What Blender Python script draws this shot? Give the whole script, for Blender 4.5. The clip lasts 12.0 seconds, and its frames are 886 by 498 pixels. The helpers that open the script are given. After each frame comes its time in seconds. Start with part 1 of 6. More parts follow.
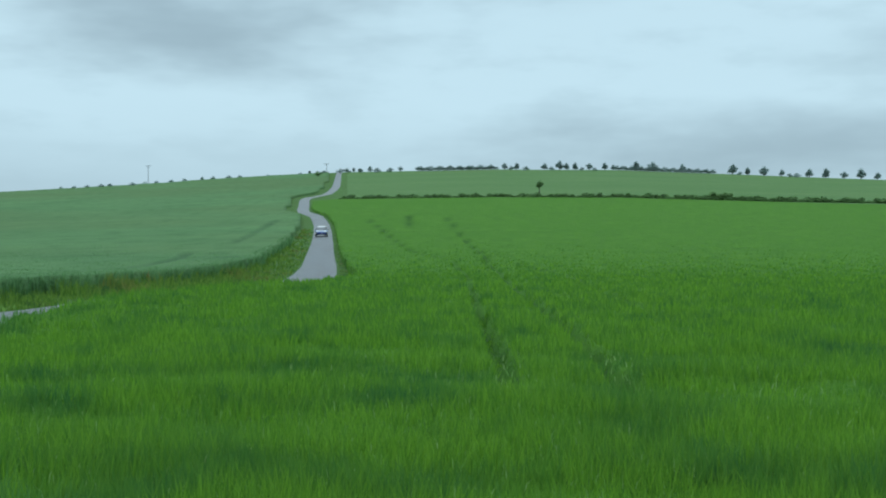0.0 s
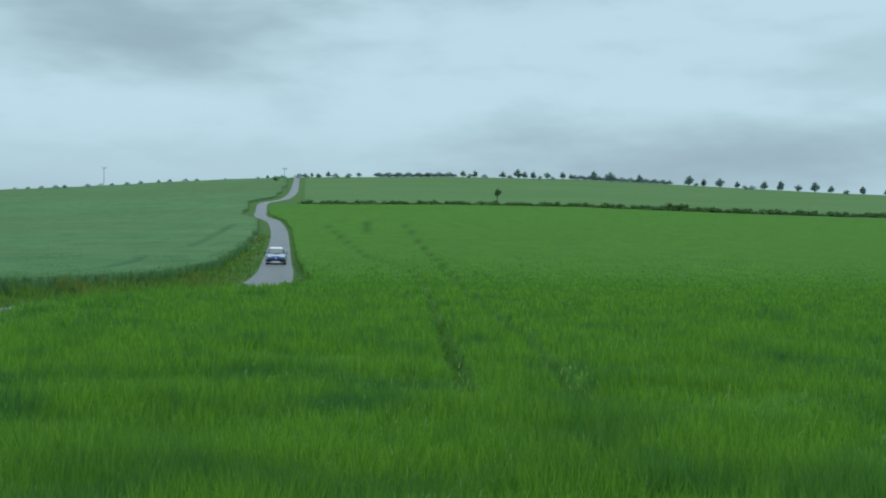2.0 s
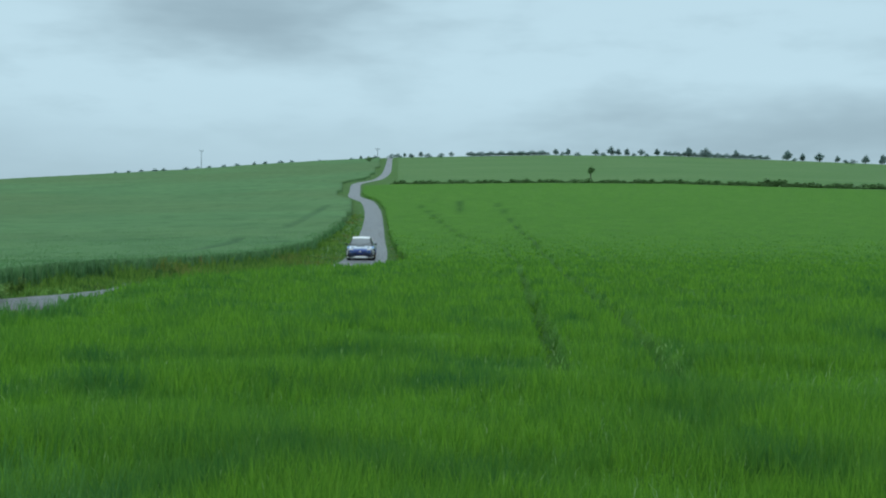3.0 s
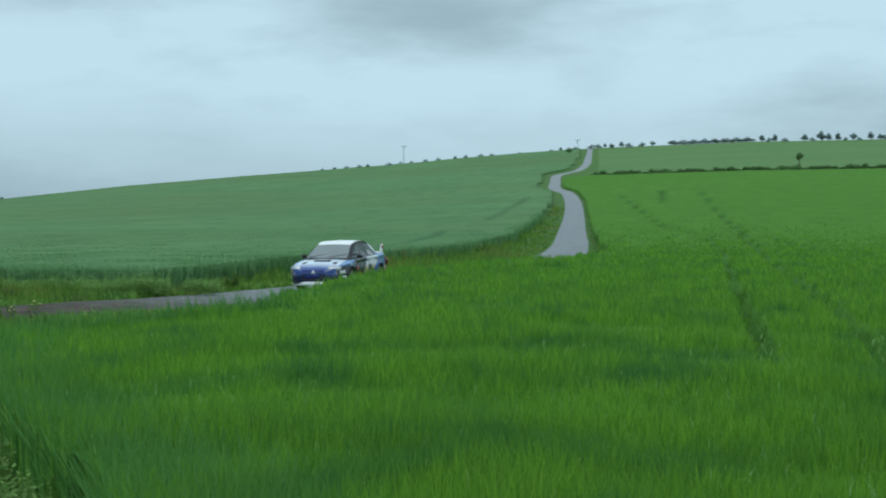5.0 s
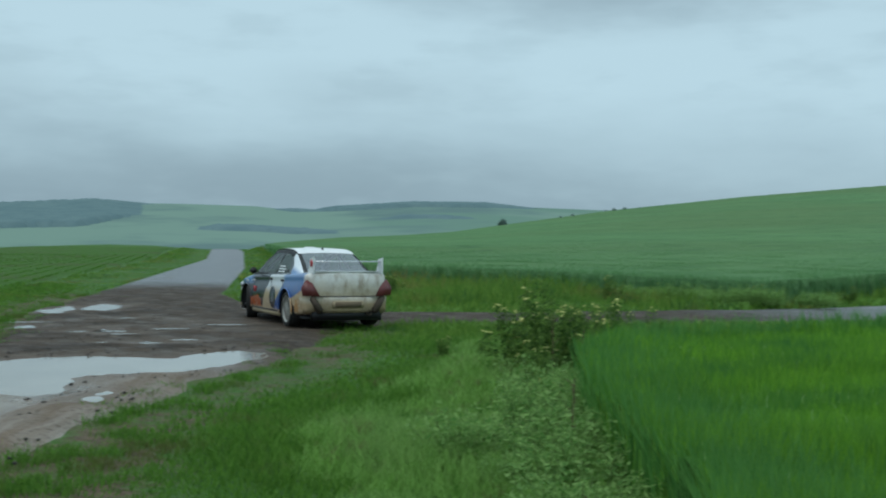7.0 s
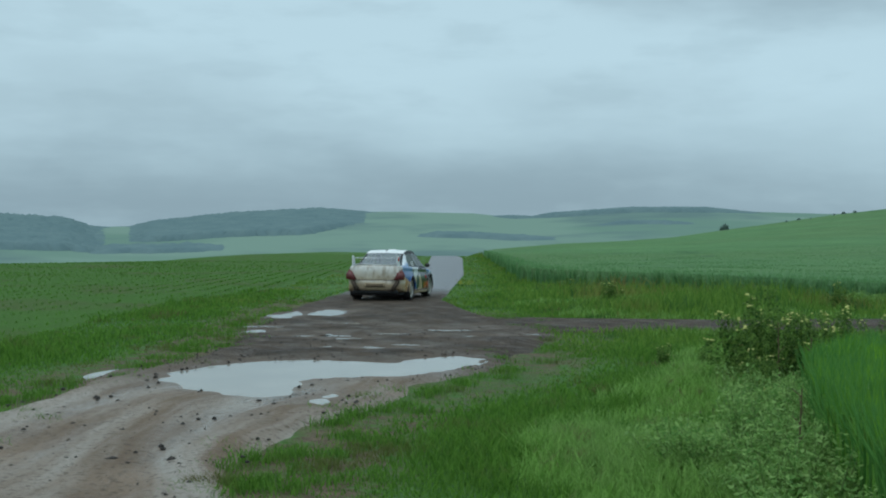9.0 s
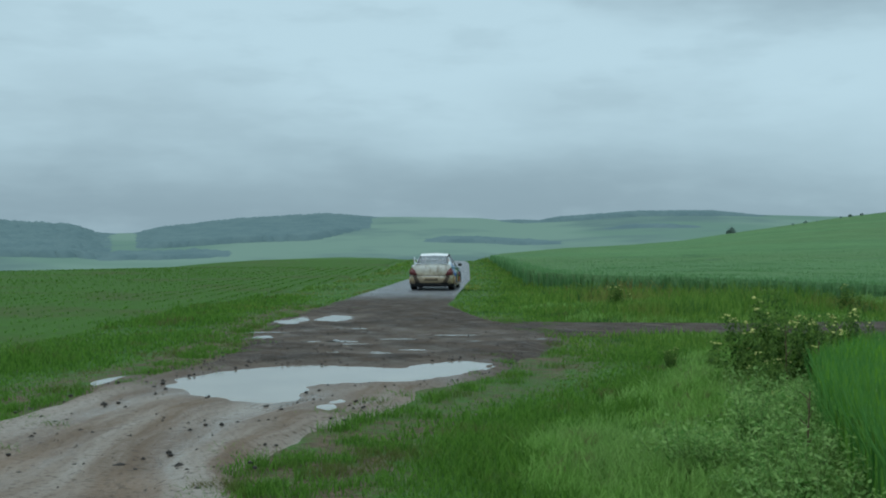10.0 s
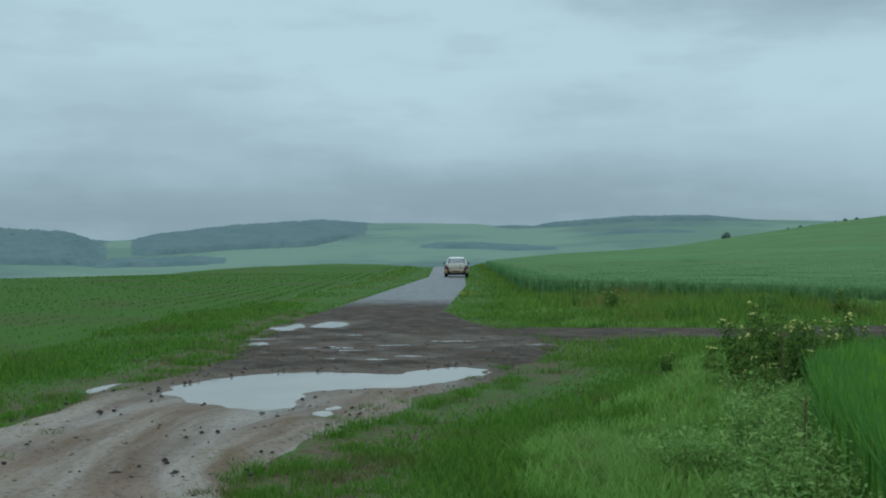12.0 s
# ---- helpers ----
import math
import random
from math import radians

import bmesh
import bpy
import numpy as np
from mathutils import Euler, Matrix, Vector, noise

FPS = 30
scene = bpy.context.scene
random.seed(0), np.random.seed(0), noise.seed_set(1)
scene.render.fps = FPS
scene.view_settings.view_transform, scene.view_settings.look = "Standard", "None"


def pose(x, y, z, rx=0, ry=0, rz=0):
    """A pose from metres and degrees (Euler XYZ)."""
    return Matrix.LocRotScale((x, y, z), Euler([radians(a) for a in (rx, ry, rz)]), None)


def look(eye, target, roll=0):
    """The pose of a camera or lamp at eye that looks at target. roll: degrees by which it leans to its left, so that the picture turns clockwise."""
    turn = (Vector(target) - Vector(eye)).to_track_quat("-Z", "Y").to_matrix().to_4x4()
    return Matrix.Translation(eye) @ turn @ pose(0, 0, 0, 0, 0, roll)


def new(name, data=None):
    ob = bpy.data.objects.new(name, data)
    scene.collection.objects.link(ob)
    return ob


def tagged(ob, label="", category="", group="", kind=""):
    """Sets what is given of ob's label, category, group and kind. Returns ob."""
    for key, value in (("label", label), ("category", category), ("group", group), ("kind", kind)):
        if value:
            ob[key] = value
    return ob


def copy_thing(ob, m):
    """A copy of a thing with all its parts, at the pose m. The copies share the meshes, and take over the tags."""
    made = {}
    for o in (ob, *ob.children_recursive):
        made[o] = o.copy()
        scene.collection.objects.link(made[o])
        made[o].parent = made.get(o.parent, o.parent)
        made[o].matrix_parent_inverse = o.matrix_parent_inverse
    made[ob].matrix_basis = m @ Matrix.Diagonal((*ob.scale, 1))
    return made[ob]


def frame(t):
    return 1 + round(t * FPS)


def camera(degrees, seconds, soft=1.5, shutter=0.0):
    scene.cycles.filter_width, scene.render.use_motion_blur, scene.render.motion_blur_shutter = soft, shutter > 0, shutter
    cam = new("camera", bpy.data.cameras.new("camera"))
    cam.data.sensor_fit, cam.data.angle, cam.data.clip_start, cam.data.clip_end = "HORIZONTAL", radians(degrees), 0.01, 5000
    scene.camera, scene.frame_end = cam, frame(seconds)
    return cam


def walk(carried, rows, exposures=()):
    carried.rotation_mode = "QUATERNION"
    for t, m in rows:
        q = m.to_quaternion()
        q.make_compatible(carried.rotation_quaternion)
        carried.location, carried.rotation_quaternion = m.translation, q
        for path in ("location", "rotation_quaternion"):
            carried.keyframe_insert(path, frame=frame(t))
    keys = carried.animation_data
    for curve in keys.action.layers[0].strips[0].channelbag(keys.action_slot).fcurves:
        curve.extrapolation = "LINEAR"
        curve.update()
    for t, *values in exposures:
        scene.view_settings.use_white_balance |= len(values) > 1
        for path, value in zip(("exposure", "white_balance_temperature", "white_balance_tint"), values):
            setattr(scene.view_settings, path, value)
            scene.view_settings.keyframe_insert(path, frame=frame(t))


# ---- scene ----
cam = camera(40.0, 12.0, soft=2.0, shutter=0.2)
EYE_Z = 1.6
SCALE = 1.06  # metres to one unit of the plan below; the car and the camera are in metres
# seconds, turn to the left, tilt up, roll
ROWS = [
    (0.0, 0.00, 0.15, 0.07),
    (0.5, -1.26, 0.48, 0.24),
    (1.0, -2.21, 0.53, 0.26),
    (1.5, -2.74, 0.49, 0.44),
    (2.0, -2.00, 0.49, 0.86),
    (2.5, -0.20, -0.08, 0.67),
    (2.7, 0.98, -0.50, 0.55),
    (4.3, 6.41, -0.50, -0.95),
    (4.5, 7.64, -0.67, -1.17),
    (5.0, 11.81, -0.91, -0.47),
    (5.5, 16.29, -0.60, -0.33),
    (6.0, 23.07, -0.42, 0.04),
    (6.5, 29.79, -0.16, 0.28),
    (7.0, 40.16, -0.45, 0.72),
    (7.5, 46.88, -0.78, 0.58),
    (9.5, 50.57, -0.17, 0.28),
    (10.0, 50.69, -0.02, 0.07),
    (10.5, 50.73, 0.06, 0.15),
    (11.0, 50.80, 0.26, -0.05),
    (11.5, 50.61, 0.34, 0.21),
    (12.0, 50.48, 0.26, -0.18),
]
walk(cam, [(t, pose(0, 0, EYE_Z * SCALE, 90 + tilt, 0, turn) @ pose(0, 0, 0, 0, 0, roll)) for t, turn, tilt, roll in ROWS],
     [(0.0, 0.12), (1.2, -0.02), (2.5, 0.0), (5.0, 0.07), (6.0, 0.02), (7.5, -0.08), (9.5, -0.06), (12.0, -0.16)])


# ---- the lie of the land ----
CREST = [(-180, -0.9, 95), (-90, -1.2, 74), (-70.7, -1.25, 72), (-63.4, -1.0, 90), (-59.5, -0.6, 150), (-55.6, -0.42, 218), (-53.6, -0.45, 203), (-51.6, -0.62, 148), (-49.2, -0.62, 148), (-47.6, -0.36, 240),
         (-45, -0.03, 260), (-39.8, 0.37, 310), (-37.3, 0.74, 340), (-32.3, 1.47, 420), (-26.4, 2.13, 500),
         (-21.2, 2.57, 560), (-17.7, 2.83, 600), (-13.2, 3.17, 620), (-10, 3.45, 630), (-5.2, 3.76, 640), (2.3, 3.92, 640),
         (8.3, 3.86, 640), (13.5, 3.6, 640), (20, 3.24, 640), (30, 2.8, 640), (60, 1.0, 600), (110, -0.9, 200), (180, -0.9, 95)]
FAR = [(-180, 1.0), (-80, 1.05), (-70.7, 1.03), (-67.6, 0.86), (-66.6, 0.66), (-63.4, 0.78), (-60.3, 1.16), (-56.7, 1.39), (-54.3, 1.51),
       (-52.4, 1.52), (-49, 1.47), (-47.1, 1.29), (-45, 1.37), (-41.6, 1.63), (-37.3, 1.62), (-33, 1.49), (-25, 1.4), (0, 1.2), (180, 1.0)]


def height(x, y):
    """The ground's height: flat round the junction, a long slope up to the crest, a valley and hills beyond."""
    x, y = np.asarray(x, float), np.asarray(y, float)
    d, az = np.hypot(x, y), np.degrees(np.arctan2(x, y))
    a, el, dist = (np.array(c) for c in zip(*CREST))
    el, dist = np.interp(az, a, el), np.interp(az, a, dist)
    crop = np.interp(az, [-48, -42, -6, -4.8], [0, 0.75, 0.75, 0])
    top = EYE_Z + dist * np.tan(np.radians(el)) - crop
    u = np.clip((d - 60) / (dist - 60), 0, 1)
    z = np.maximum(top, 0.0) * u ** 1.43
    z = z - 0.14 * np.exp(-((x + 11.0) ** 2 + (y - 31.5) ** 2) / 60)
    past = np.clip((d - dist) / 420, 0, 1)
    z = z - (np.maximum(top, 0) + 24) * past * past * (3 - 2 * past)
    b, fe = (np.array(c) for c in zip(*FAR))
    ftop = EYE_Z + 2000 * np.tan(np.radians(np.interp(az, b, fe)))
    v = np.clip((d - 1000) / 1000, 0, 1)
    z = z + (ftop + 24) * v ** 1.2
    return z - np.clip((d - 2000) / 2000, 0, 1) * 40


# ---- light: an overcast sky and a veiled sun ----
def sky():
    world = bpy.data.worlds.new("world")
    scene.world = world
    world.use_nodes = True
    nt = world.node_tree
    n, l = nt.nodes, nt.links
    n.clear()
    out, bg = n.new("ShaderNodeOutputWorld"), n.new("ShaderNodeBackground")
    tex = n.new("ShaderNodeTexSky")
    tex.sky_type, tex.sun_disc = "NISHITA", False
    tex.sun_elevation, tex.sun_rotation = radians(50), radians(200)
    dim = n.new("ShaderNodeVectorMath")
    dim.operation = "SCALE"
    dim.inputs["Scale"].default_value = 0.05
    l.new(tex.outputs[0], dim.inputs[0])
    co, sep = n.new("ShaderNodeTexCoord"), n.new("ShaderNodeSeparateXYZ")
    l.new(co.outputs["Generated"], sep.inputs[0])

    def calc(op, a, b=None):
        m = n.new("ShaderNodeMath")
        m.operation = op
        for i, v in enumerate((a, b)):
            if v is None:
                continue
            if isinstance(v, (int, float)):
                m.inputs[i].default_value = v
            else:
                l.new(v, m.inputs[i])
        return m.outputs[0]

    def mix(fac, a, b):
        m = n.new("ShaderNodeMix")
        m.data_type = "RGBA"
        if isinstance(fac, float):
            m.inputs["Factor"].default_value = fac
        else:
            l.new(fac, m.inputs["Factor"])
        for s, v in ((m.inputs[6], a), (m.inputs[7], b)):
            if isinstance(v, tuple):
                s.default_value = (*v, 1)
            else:
                l.new(v, s)
        return m.outputs[2]

    # direction as azimuth and height above the horizon, in degrees
    az = calc("MULTIPLY", calc("ARCTAN2", sep.outputs[0], sep.outputs[1]), 57.2958)
    el = calc("MULTIPLY", calc("ARCSINE", sep.outputs[2]), 57.2958)
    ruffle = n.new("ShaderNodeCombineXYZ")
    l.new(calc("MULTIPLY", az, 0.10), ruffle.inputs[0])
    l.new(calc("MULTIPLY", el, 0.32), ruffle.inputs[1])

    def billow(scale, detail, shift):
        mp, t = n.new("ShaderNodeMapping"), n.new("ShaderNodeTexNoise")
        mp.inputs["Location"].default_value = shift
        l.new(ruffle.outputs[0], mp.inputs[0])
        l.new(mp.outputs[0], t.inputs["Vector"])
        t.inputs["Scale"].default_value, t.inputs["Detail"].default_value, t.inputs["Roughness"].default_value = scale, detail, 0.55
        return t.outputs["Fac"]

    def ramp(v, low, high, a=0.0, b=1.0):
        r = n.new("ShaderNodeMapRange")
        r.interpolation_type = "SMOOTHSTEP"
        for key, val in (("From Min", low), ("From Max", high), ("To Min", a), ("To Max", b)):
            r.inputs[key].default_value = val
        l.new(v, r.inputs["Value"])
        return r.outputs[0]

    soft, fine = billow(0.9, 4, (0.3, 0.9, 0)), billow(1.6, 4, (4.0, 2.0, 0))
    rag = calc("MULTIPLY", calc("SUBTRACT", soft, 0.5), 2.4)
    # the veil: duller and bluer towards the horizon, paler above
    low = mix(ramp(az, -42, -12), (0.290, 0.425, 0.505), (0.42, 0.595, 0.69))
    veil = mix(ramp(calc("ADD", el, calc("MULTIPLY", rag, 1.6)), 1.2, 7.5), low, (0.54, 0.755, 0.86))
    veil = mix(ramp(fine, 0.46, 0.70, 0.0, 0.45), veil, (0.43, 0.61, 0.70))
    veil = mix(ramp(el, 16, 60), veil, (0.98, 1.22, 1.32))
    # cloud bellies: azimuth, height, half width, half height, strength
    for a0, e0, sa, se, k in CLOUDS:
        u, v = calc("DIVIDE", calc("SUBTRACT", az, a0), sa), calc("DIVIDE", calc("SUBTRACT", el, e0), se)
        r = calc("POWER", calc("ADD", calc("MULTIPLY", u, u), calc("MULTIPLY", v, v)), 0.5)
        veil = mix(ramp(calc("ADD", r, rag), 1.55, 0.05, 0.0, k), veil, (0.275, 0.395, 0.465))
    l.new(mix(0.92, dim.outputs[0], veil), bg.inputs["Color"])
    l.new(bg.outputs[0], out.inputs[0])
    bg.inputs["Strength"].default_value = 1.0


CLOUDS = [(-12.0, 10.4, 9.0, 2.2, 0.80), (14.0, 4.8, 11.0, 1.9, 0.70), (-32.5, 11.6, 9.0, 1.7, 0.65), (-66.0, 6.6, 9.0, 1.8, 0.32), (-52.0, 2.6, 26.0, 1.6, 0.40),
          (5.0, 12.8, 7.0, 1.2, 0.3), (-75.0, 11.0, 6.0, 2.0, 0.3), (24.0, 9.0, 6.0, 1.4, 0.3), (-44.0, 7.0, 7.0, 1.2, 0.18)]
sky()
sun_data = bpy.data.lights.new("sun", "SUN")
sun_data.energy, sun_data.angle, sun_data.color = 0.5, radians(25), (1.0, 0.96, 0.9)
sun = new("sun", sun_data)
sun.matrix_world = look((0, 0, 60), (12, 30, 0))


# ---- materials ----
class Nodes:
    """A small helper round one material's nodes."""

    def __init__(self, name, rough=0.8, metal=0.0, spec=0.3):
        self.mat = bpy.data.materials.new(name)
        self.mat.use_nodes = True
        self.n, self.l = self.mat.node_tree.nodes, self.mat.node_tree.links
        self.bsdf = self.n["Principled BSDF"]
        self.bsdf.inputs["Roughness"].default_value = rough
        self.bsdf.inputs["Metallic"].default_value = metal
        self.bsdf.inputs["Specular IOR Level"].default_value = spec
        self.co = self.n.new("ShaderNodeTexCoord").outputs["Object"]
        self.geo = self.n.new("ShaderNodeNewGeometry")
        self.pos = self.geo.outputs["Position"]

    def put(self, socket, v):
        if isinstance(v, (int, float)):
            socket.default_value = v
        elif isinstance(v, tuple):
            socket.default_value = (*v, 1) if len(v) == 3 and len(socket.default_value) == 4 else v
        else:
            self.l.new(v, socket)

    def noise(self, scale, detail=3.0, low=0.35, high=0.65, stretch=(1, 1, 1), where=None, rough=0.55):
        m, t, r = self.n.new("ShaderNodeMapping"), self.n.new("ShaderNodeTexNoise"), self.n.new("ShaderNodeMapRange")
        m.inputs["Scale"].default_value = stretch
        self.l.new(where or self.pos, m.inputs[0])
        self.l.new(m.outputs[0], t.inputs["Vector"])
        t.inputs["Scale"].default_value, t.inputs["Detail"].default_value, t.inputs["Roughness"].default_value = scale, detail, rough
        r.inputs["From Min"].default_value, r.inputs["From Max"].default_value = low, high
        self.l.new(t.outputs["Fac"], r.inputs["Value"])
        return r.outputs[0]

    def mix(self, fac, a, b, blend="MIX"):
        m = self.n.new("ShaderNodeMix")
        m.data_type, m.blend_type = "RGBA", blend
        self.put(m.inputs["Factor"], fac)
        self.put(m.inputs[6], a)
        self.put(m.inputs[7], b)
        return m.outputs[2]

    def math(self, op, a, b=0.0):
        m = self.n.new("ShaderNodeMath")
        m.operation = op
        self.put(m.inputs[0], a)
        self.put(m.inputs[1], b)
        return m.outputs[0]

    def attr(self, name):
        a = self.n.new("ShaderNodeAttribute")
        a.attribute_name = name
        return a.outputs["Fac"]

    def island(self):
        return self.geo.outputs["Random Per Island"]

    def colour(self, v):
        self.put(self.bsdf.inputs["Base Color"], v)
        return self

    def rough(self, v):
        self.put(self.bsdf.inputs["Roughness"], v)
        return self

    def leafy(self, v, through_it=0.5):
        """Colour for thin leaves, which let part of the light through."""
        self.colour(v)
        t, m = self.n.new("ShaderNodeBsdfTranslucent"), self.n.new("ShaderNodeMixShader")
        self.put(t.inputs["Color"], v)
        m.inputs[0].default_value = through_it
        self.l.new(self.bsdf.outputs[0], m.inputs[1])
        self.l.new(t.outputs[0], m.inputs[2])
        self.l.new(m.outputs[0], self.n["Material Output"].inputs["Surface"])
        return self

    def bump(self, v, strength=0.4, distance=0.02):
        b = self.n.new("ShaderNodeBump")
        b.inputs["Strength"].default_value, b.inputs["Distance"].default_value = strength, distance
        self.l.new(v, b.inputs["Height"])
        self.l.new(b.outputs[0], self.bsdf.inputs["Normal"])
        return self


def plain(name, colour, rough=0.5, metal=0.0, spec=0.4, vary=0.15, scale=6.0):
    k = Nodes(name, rough, metal, spec)
    dark = tuple(c * (1 - vary) for c in colour)
    k.colour(k.mix(k.noise(scale, 4, 0.3, 0.7, where=k.co), dark, colour))
    return k.mat


def make_materials():
    m = {}
    # barley: fresh green with yellower and bluer patches
    k = Nodes("barley", 0.85, spec=0.05)
    c = k.mix(k.noise(0.35, 4, 0.35, 0.65), (0.066, 0.180, 0.024), (0.096, 0.238, 0.030))
    c = k.mix(k.noise(1.4, 4, 0.50, 0.72), c, (0.033, 0.115, 0.023))
    c = k.mix(k.noise(0.03, 3, 0.4, 0.65), c, k.mix(0.5, c, (0.068, 0.191, 0.023)))
    # tramlines: darker stems, with the shade between the crop painted in
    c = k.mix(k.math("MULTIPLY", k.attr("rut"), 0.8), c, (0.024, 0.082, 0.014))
    m["barley"] = k.colour(c).bump(k.noise(9, 4, 0.3, 0.7), 0.7, 0.10).mat
    k = Nodes("barley_blade", 0.6, spec=0.25)
    c = k.mix(k.island(), (0.085, 0.240, 0.026), (0.205, 0.425, 0.040))
    c = k.mix(k.noise(1.1, 4, 0.47, 0.70), c, (0.052, 0.178, 0.046))
    m["barley_blade"] = k.leafy(c).mat
    k = Nodes("barley_flank", 0.65, spec=0.2)
    m["barley_flank"] = k.leafy(k.mix(k.island(), (0.062, 0.195, 0.044), (0.150, 0.350, 0.085))).mat
    k = Nodes("awn", 0.6, spec=0.3)
    m["awn"] = k.leafy(k.mix(k.island(), (0.15, 0.34, 0.07), (0.34, 0.50, 0.20))).mat
    # wheat on the slope: bluish green
    k = Nodes("wheat", 0.85, spec=0.05)
    c = k.mix(k.noise(0.05, 5, 0.35, 0.65), (0.086, 0.186, 0.078), (0.112, 0.226, 0.094))
    c = k.mix(k.noise(0.012, 3, 0.42, 0.62), c, k.mix(0.6, c, (0.104, 0.170, 0.070)))
    c = k.mix(k.noise(0.35, 5, 0.50, 0.80, (1, 0.4, 1)), c, (0.058, 0.138, 0.056))
    # tramlines here too: shade in the gaps painted as darker green
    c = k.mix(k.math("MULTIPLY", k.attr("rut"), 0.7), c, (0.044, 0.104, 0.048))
    m["wheat"] = k.colour(c).bump(k.noise(6, 4, 0.3, 0.7), 0.6, 0.10).mat
    k = Nodes("wheat_blade", 0.6, spec=0.2)
    c = k.mix(k.island(), (0.090, 0.225, 0.084), (0.175, 0.350, 0.140))
    m["wheat_blade"] = k.leafy(c).mat
    # rough grass
    k = Nodes("grass", 0.8, spec=0.15)
    c = k.mix(k.noise(0.5, 5, 0.35, 0.65), (0.047, 0.132, 0.022), (0.088, 0.205, 0.040))
    c = k.mix(k.noise(1.6, 4, 0.50, 0.68), c, (0.115, 0.117, 0.052))
    c = k.mix(k.noise(13, 3, 0.4, 0.7), c, (0.038, 0.117, 0.020))
    c = k.mix(k.math("MINIMUM", k.math("MULTIPLY", k.math("MULTIPLY", k.attr("rut"), 1.7), k.noise(3.5, 4, 0.36, 0.60)), 1.0), c, k.mix(k.noise(7, 4, 0.4, 0.7), (0.150, 0.112, 0.075), (0.075, 0.070, 0.036)))
    m["grass"] = k.colour(c).bump(k.noise(14, 4, 0.3, 0.7), 0.8, 0.06).mat
    k = Nodes("grass_blade", 0.65, spec=0.2)
    c = k.mix(k.island(), (0.115, 0.265, 0.040), (0.295, 0.510, 0.125))
    c = k.mix(k.noise(0.9, 4, 0.45, 0.62), c, k.mix(0.35, c, (0.262, 0.393, 0.144)))
    c = k.mix(k.noise(1.7, 3, 0.55, 0.68), c, k.mix(k.island(), (0.044, 0.137, 0.019), (0.095, 0.238, 0.034)))
    c = k.mix(k.noise(2.6, 4, 0.60, 0.72), c, (0.182, 0.174, 0.076))
    m["grass_blade"] = k.leafy(c).mat
    k = Nodes("lush_grass", 0.65, spec=0.2)
    c = k.mix(k.island(), (0.058, 0.155, 0.020), (0.150, 0.315, 0.048))
    c = k.mix(k.noise(1.1, 4, 0.55, 0.70), c, (0.145, 0.135, 0.055))
    m["lush_grass"] = k.leafy(c).mat
    k = Nodes("tall_grass_blade", 0.7, spec=0.2)
    c = k.mix(k.island(), (0.079, 0.185, 0.029), (0.199, 0.345, 0.059))
    c = k.mix(k.noise(0.22, 4, 0.54, 0.68), c, k.mix(k.island(), (0.190, 0.150, 0.055), (0.300, 0.250, 0.085)))
    c = k.mix(k.noise(0.55, 3, 0.55, 0.65), c, (0.059, 0.152, 0.040))
    m["tall_grass"] = k.leafy(c).mat
    k = Nodes("wheat_ear", 0.65, spec=0.2)
    m["wheat_ear"] = k.leafy(k.mix(k.island(), (0.110, 0.245, 0.098), (0.180, 0.340, 0.142))).mat
    k = Nodes("maize_blade", 0.6, spec=0.25)
    m["maize_blade"] = k.leafy(k.mix(k.island(), (0.070, 0.180, 0.024), (0.130, 0.285, 0.042))).mat
    k = Nodes("yellow_leaf", 0.7, spec=0.2)
    m["yellow_leaf"] = k.leafy(k.mix(k.island(), (0.208, 0.247, 0.052), (0.546, 0.468, 0.065))).mat
    # upper meadow, young maize
    k = Nodes("meadow", 0.8, spec=0.1)
    c = k.mix(k.noise(0.02, 4, 0.35, 0.65, (1, 3, 1)), (0.078, 0.172, 0.052), (0.100, 0.190, 0.062))
    m["meadow"] = k.colour(c).bump(k.noise(3, 4, 0.3, 0.7), 0.5, 0.1).mat
    k = Nodes("maize_soil", 0.9, spec=0.1)
    c = k.mix(k.noise(0.13, 5, 0.27, 0.47), (0.088, 0.074, 0.042), (0.054, 0.134, 0.022))
    c = k.mix(k.noise(5, 4, 0.45, 0.75), c, (0.045, 0.091, 0.021))
    m["maize_soil"] = k.colour(c).bump(k.noise(8, 4, 0.3, 0.7), 0.7, 0.06).mat
    # lanes: mud with wet wheel streaks, drying into grey asphalt away from the junction
    k = Nodes("lane_surface", 0.7, spec=0.25)
    uv = k.n.new("ShaderNodeCombineXYZ")
    k.l.new(k.attr("over"), uv.inputs[0])
    k.l.new(k.math("MULTIPLY", k.attr("run"), 0.14), uv.inputs[1])
    streak = uv.outputs[0]
    c = k.mix(k.noise(0.55, 5, 0.38, 0.62), (0.150, 0.104, 0.070), (0.225, 0.165, 0.118))
    # paler streaks along the wheel tracks, their wet sheen painted into the colour
    c = k.mix(k.noise(1.5, 5, 0.42, 0.60, where=streak), c, (0.310, 0.272, 0.232))
    dark = k.mix(k.noise(1.3, 5, 0.35, 0.65), (0.030, 0.021, 0.015), (0.078, 0.054, 0.037))
    dark = k.mix(k.noise(2.2, 5, 0.60, 0.70), dark, (0.140, 0.108, 0.082))
    c = k.mix(k.attr("dark"), c, dark)
    c = k.mix(k.noise(16, 4, 0.52, 0.72), c, (0.086, 0.062, 0.043))
    c = k.mix(k.math("MULTIPLY", k.attr("wet"), 0.45), c, (0.129, 0.096, 0.071))
    tar = k.mix(k.noise(0.5, 5, 0.35, 0.65), (0.129, 0.136, 0.148), (0.168, 0.176, 0.189))
    tar = k.mix(k.noise(24, 3, 0.45, 0.75), tar, (0.099, 0.103, 0.112))
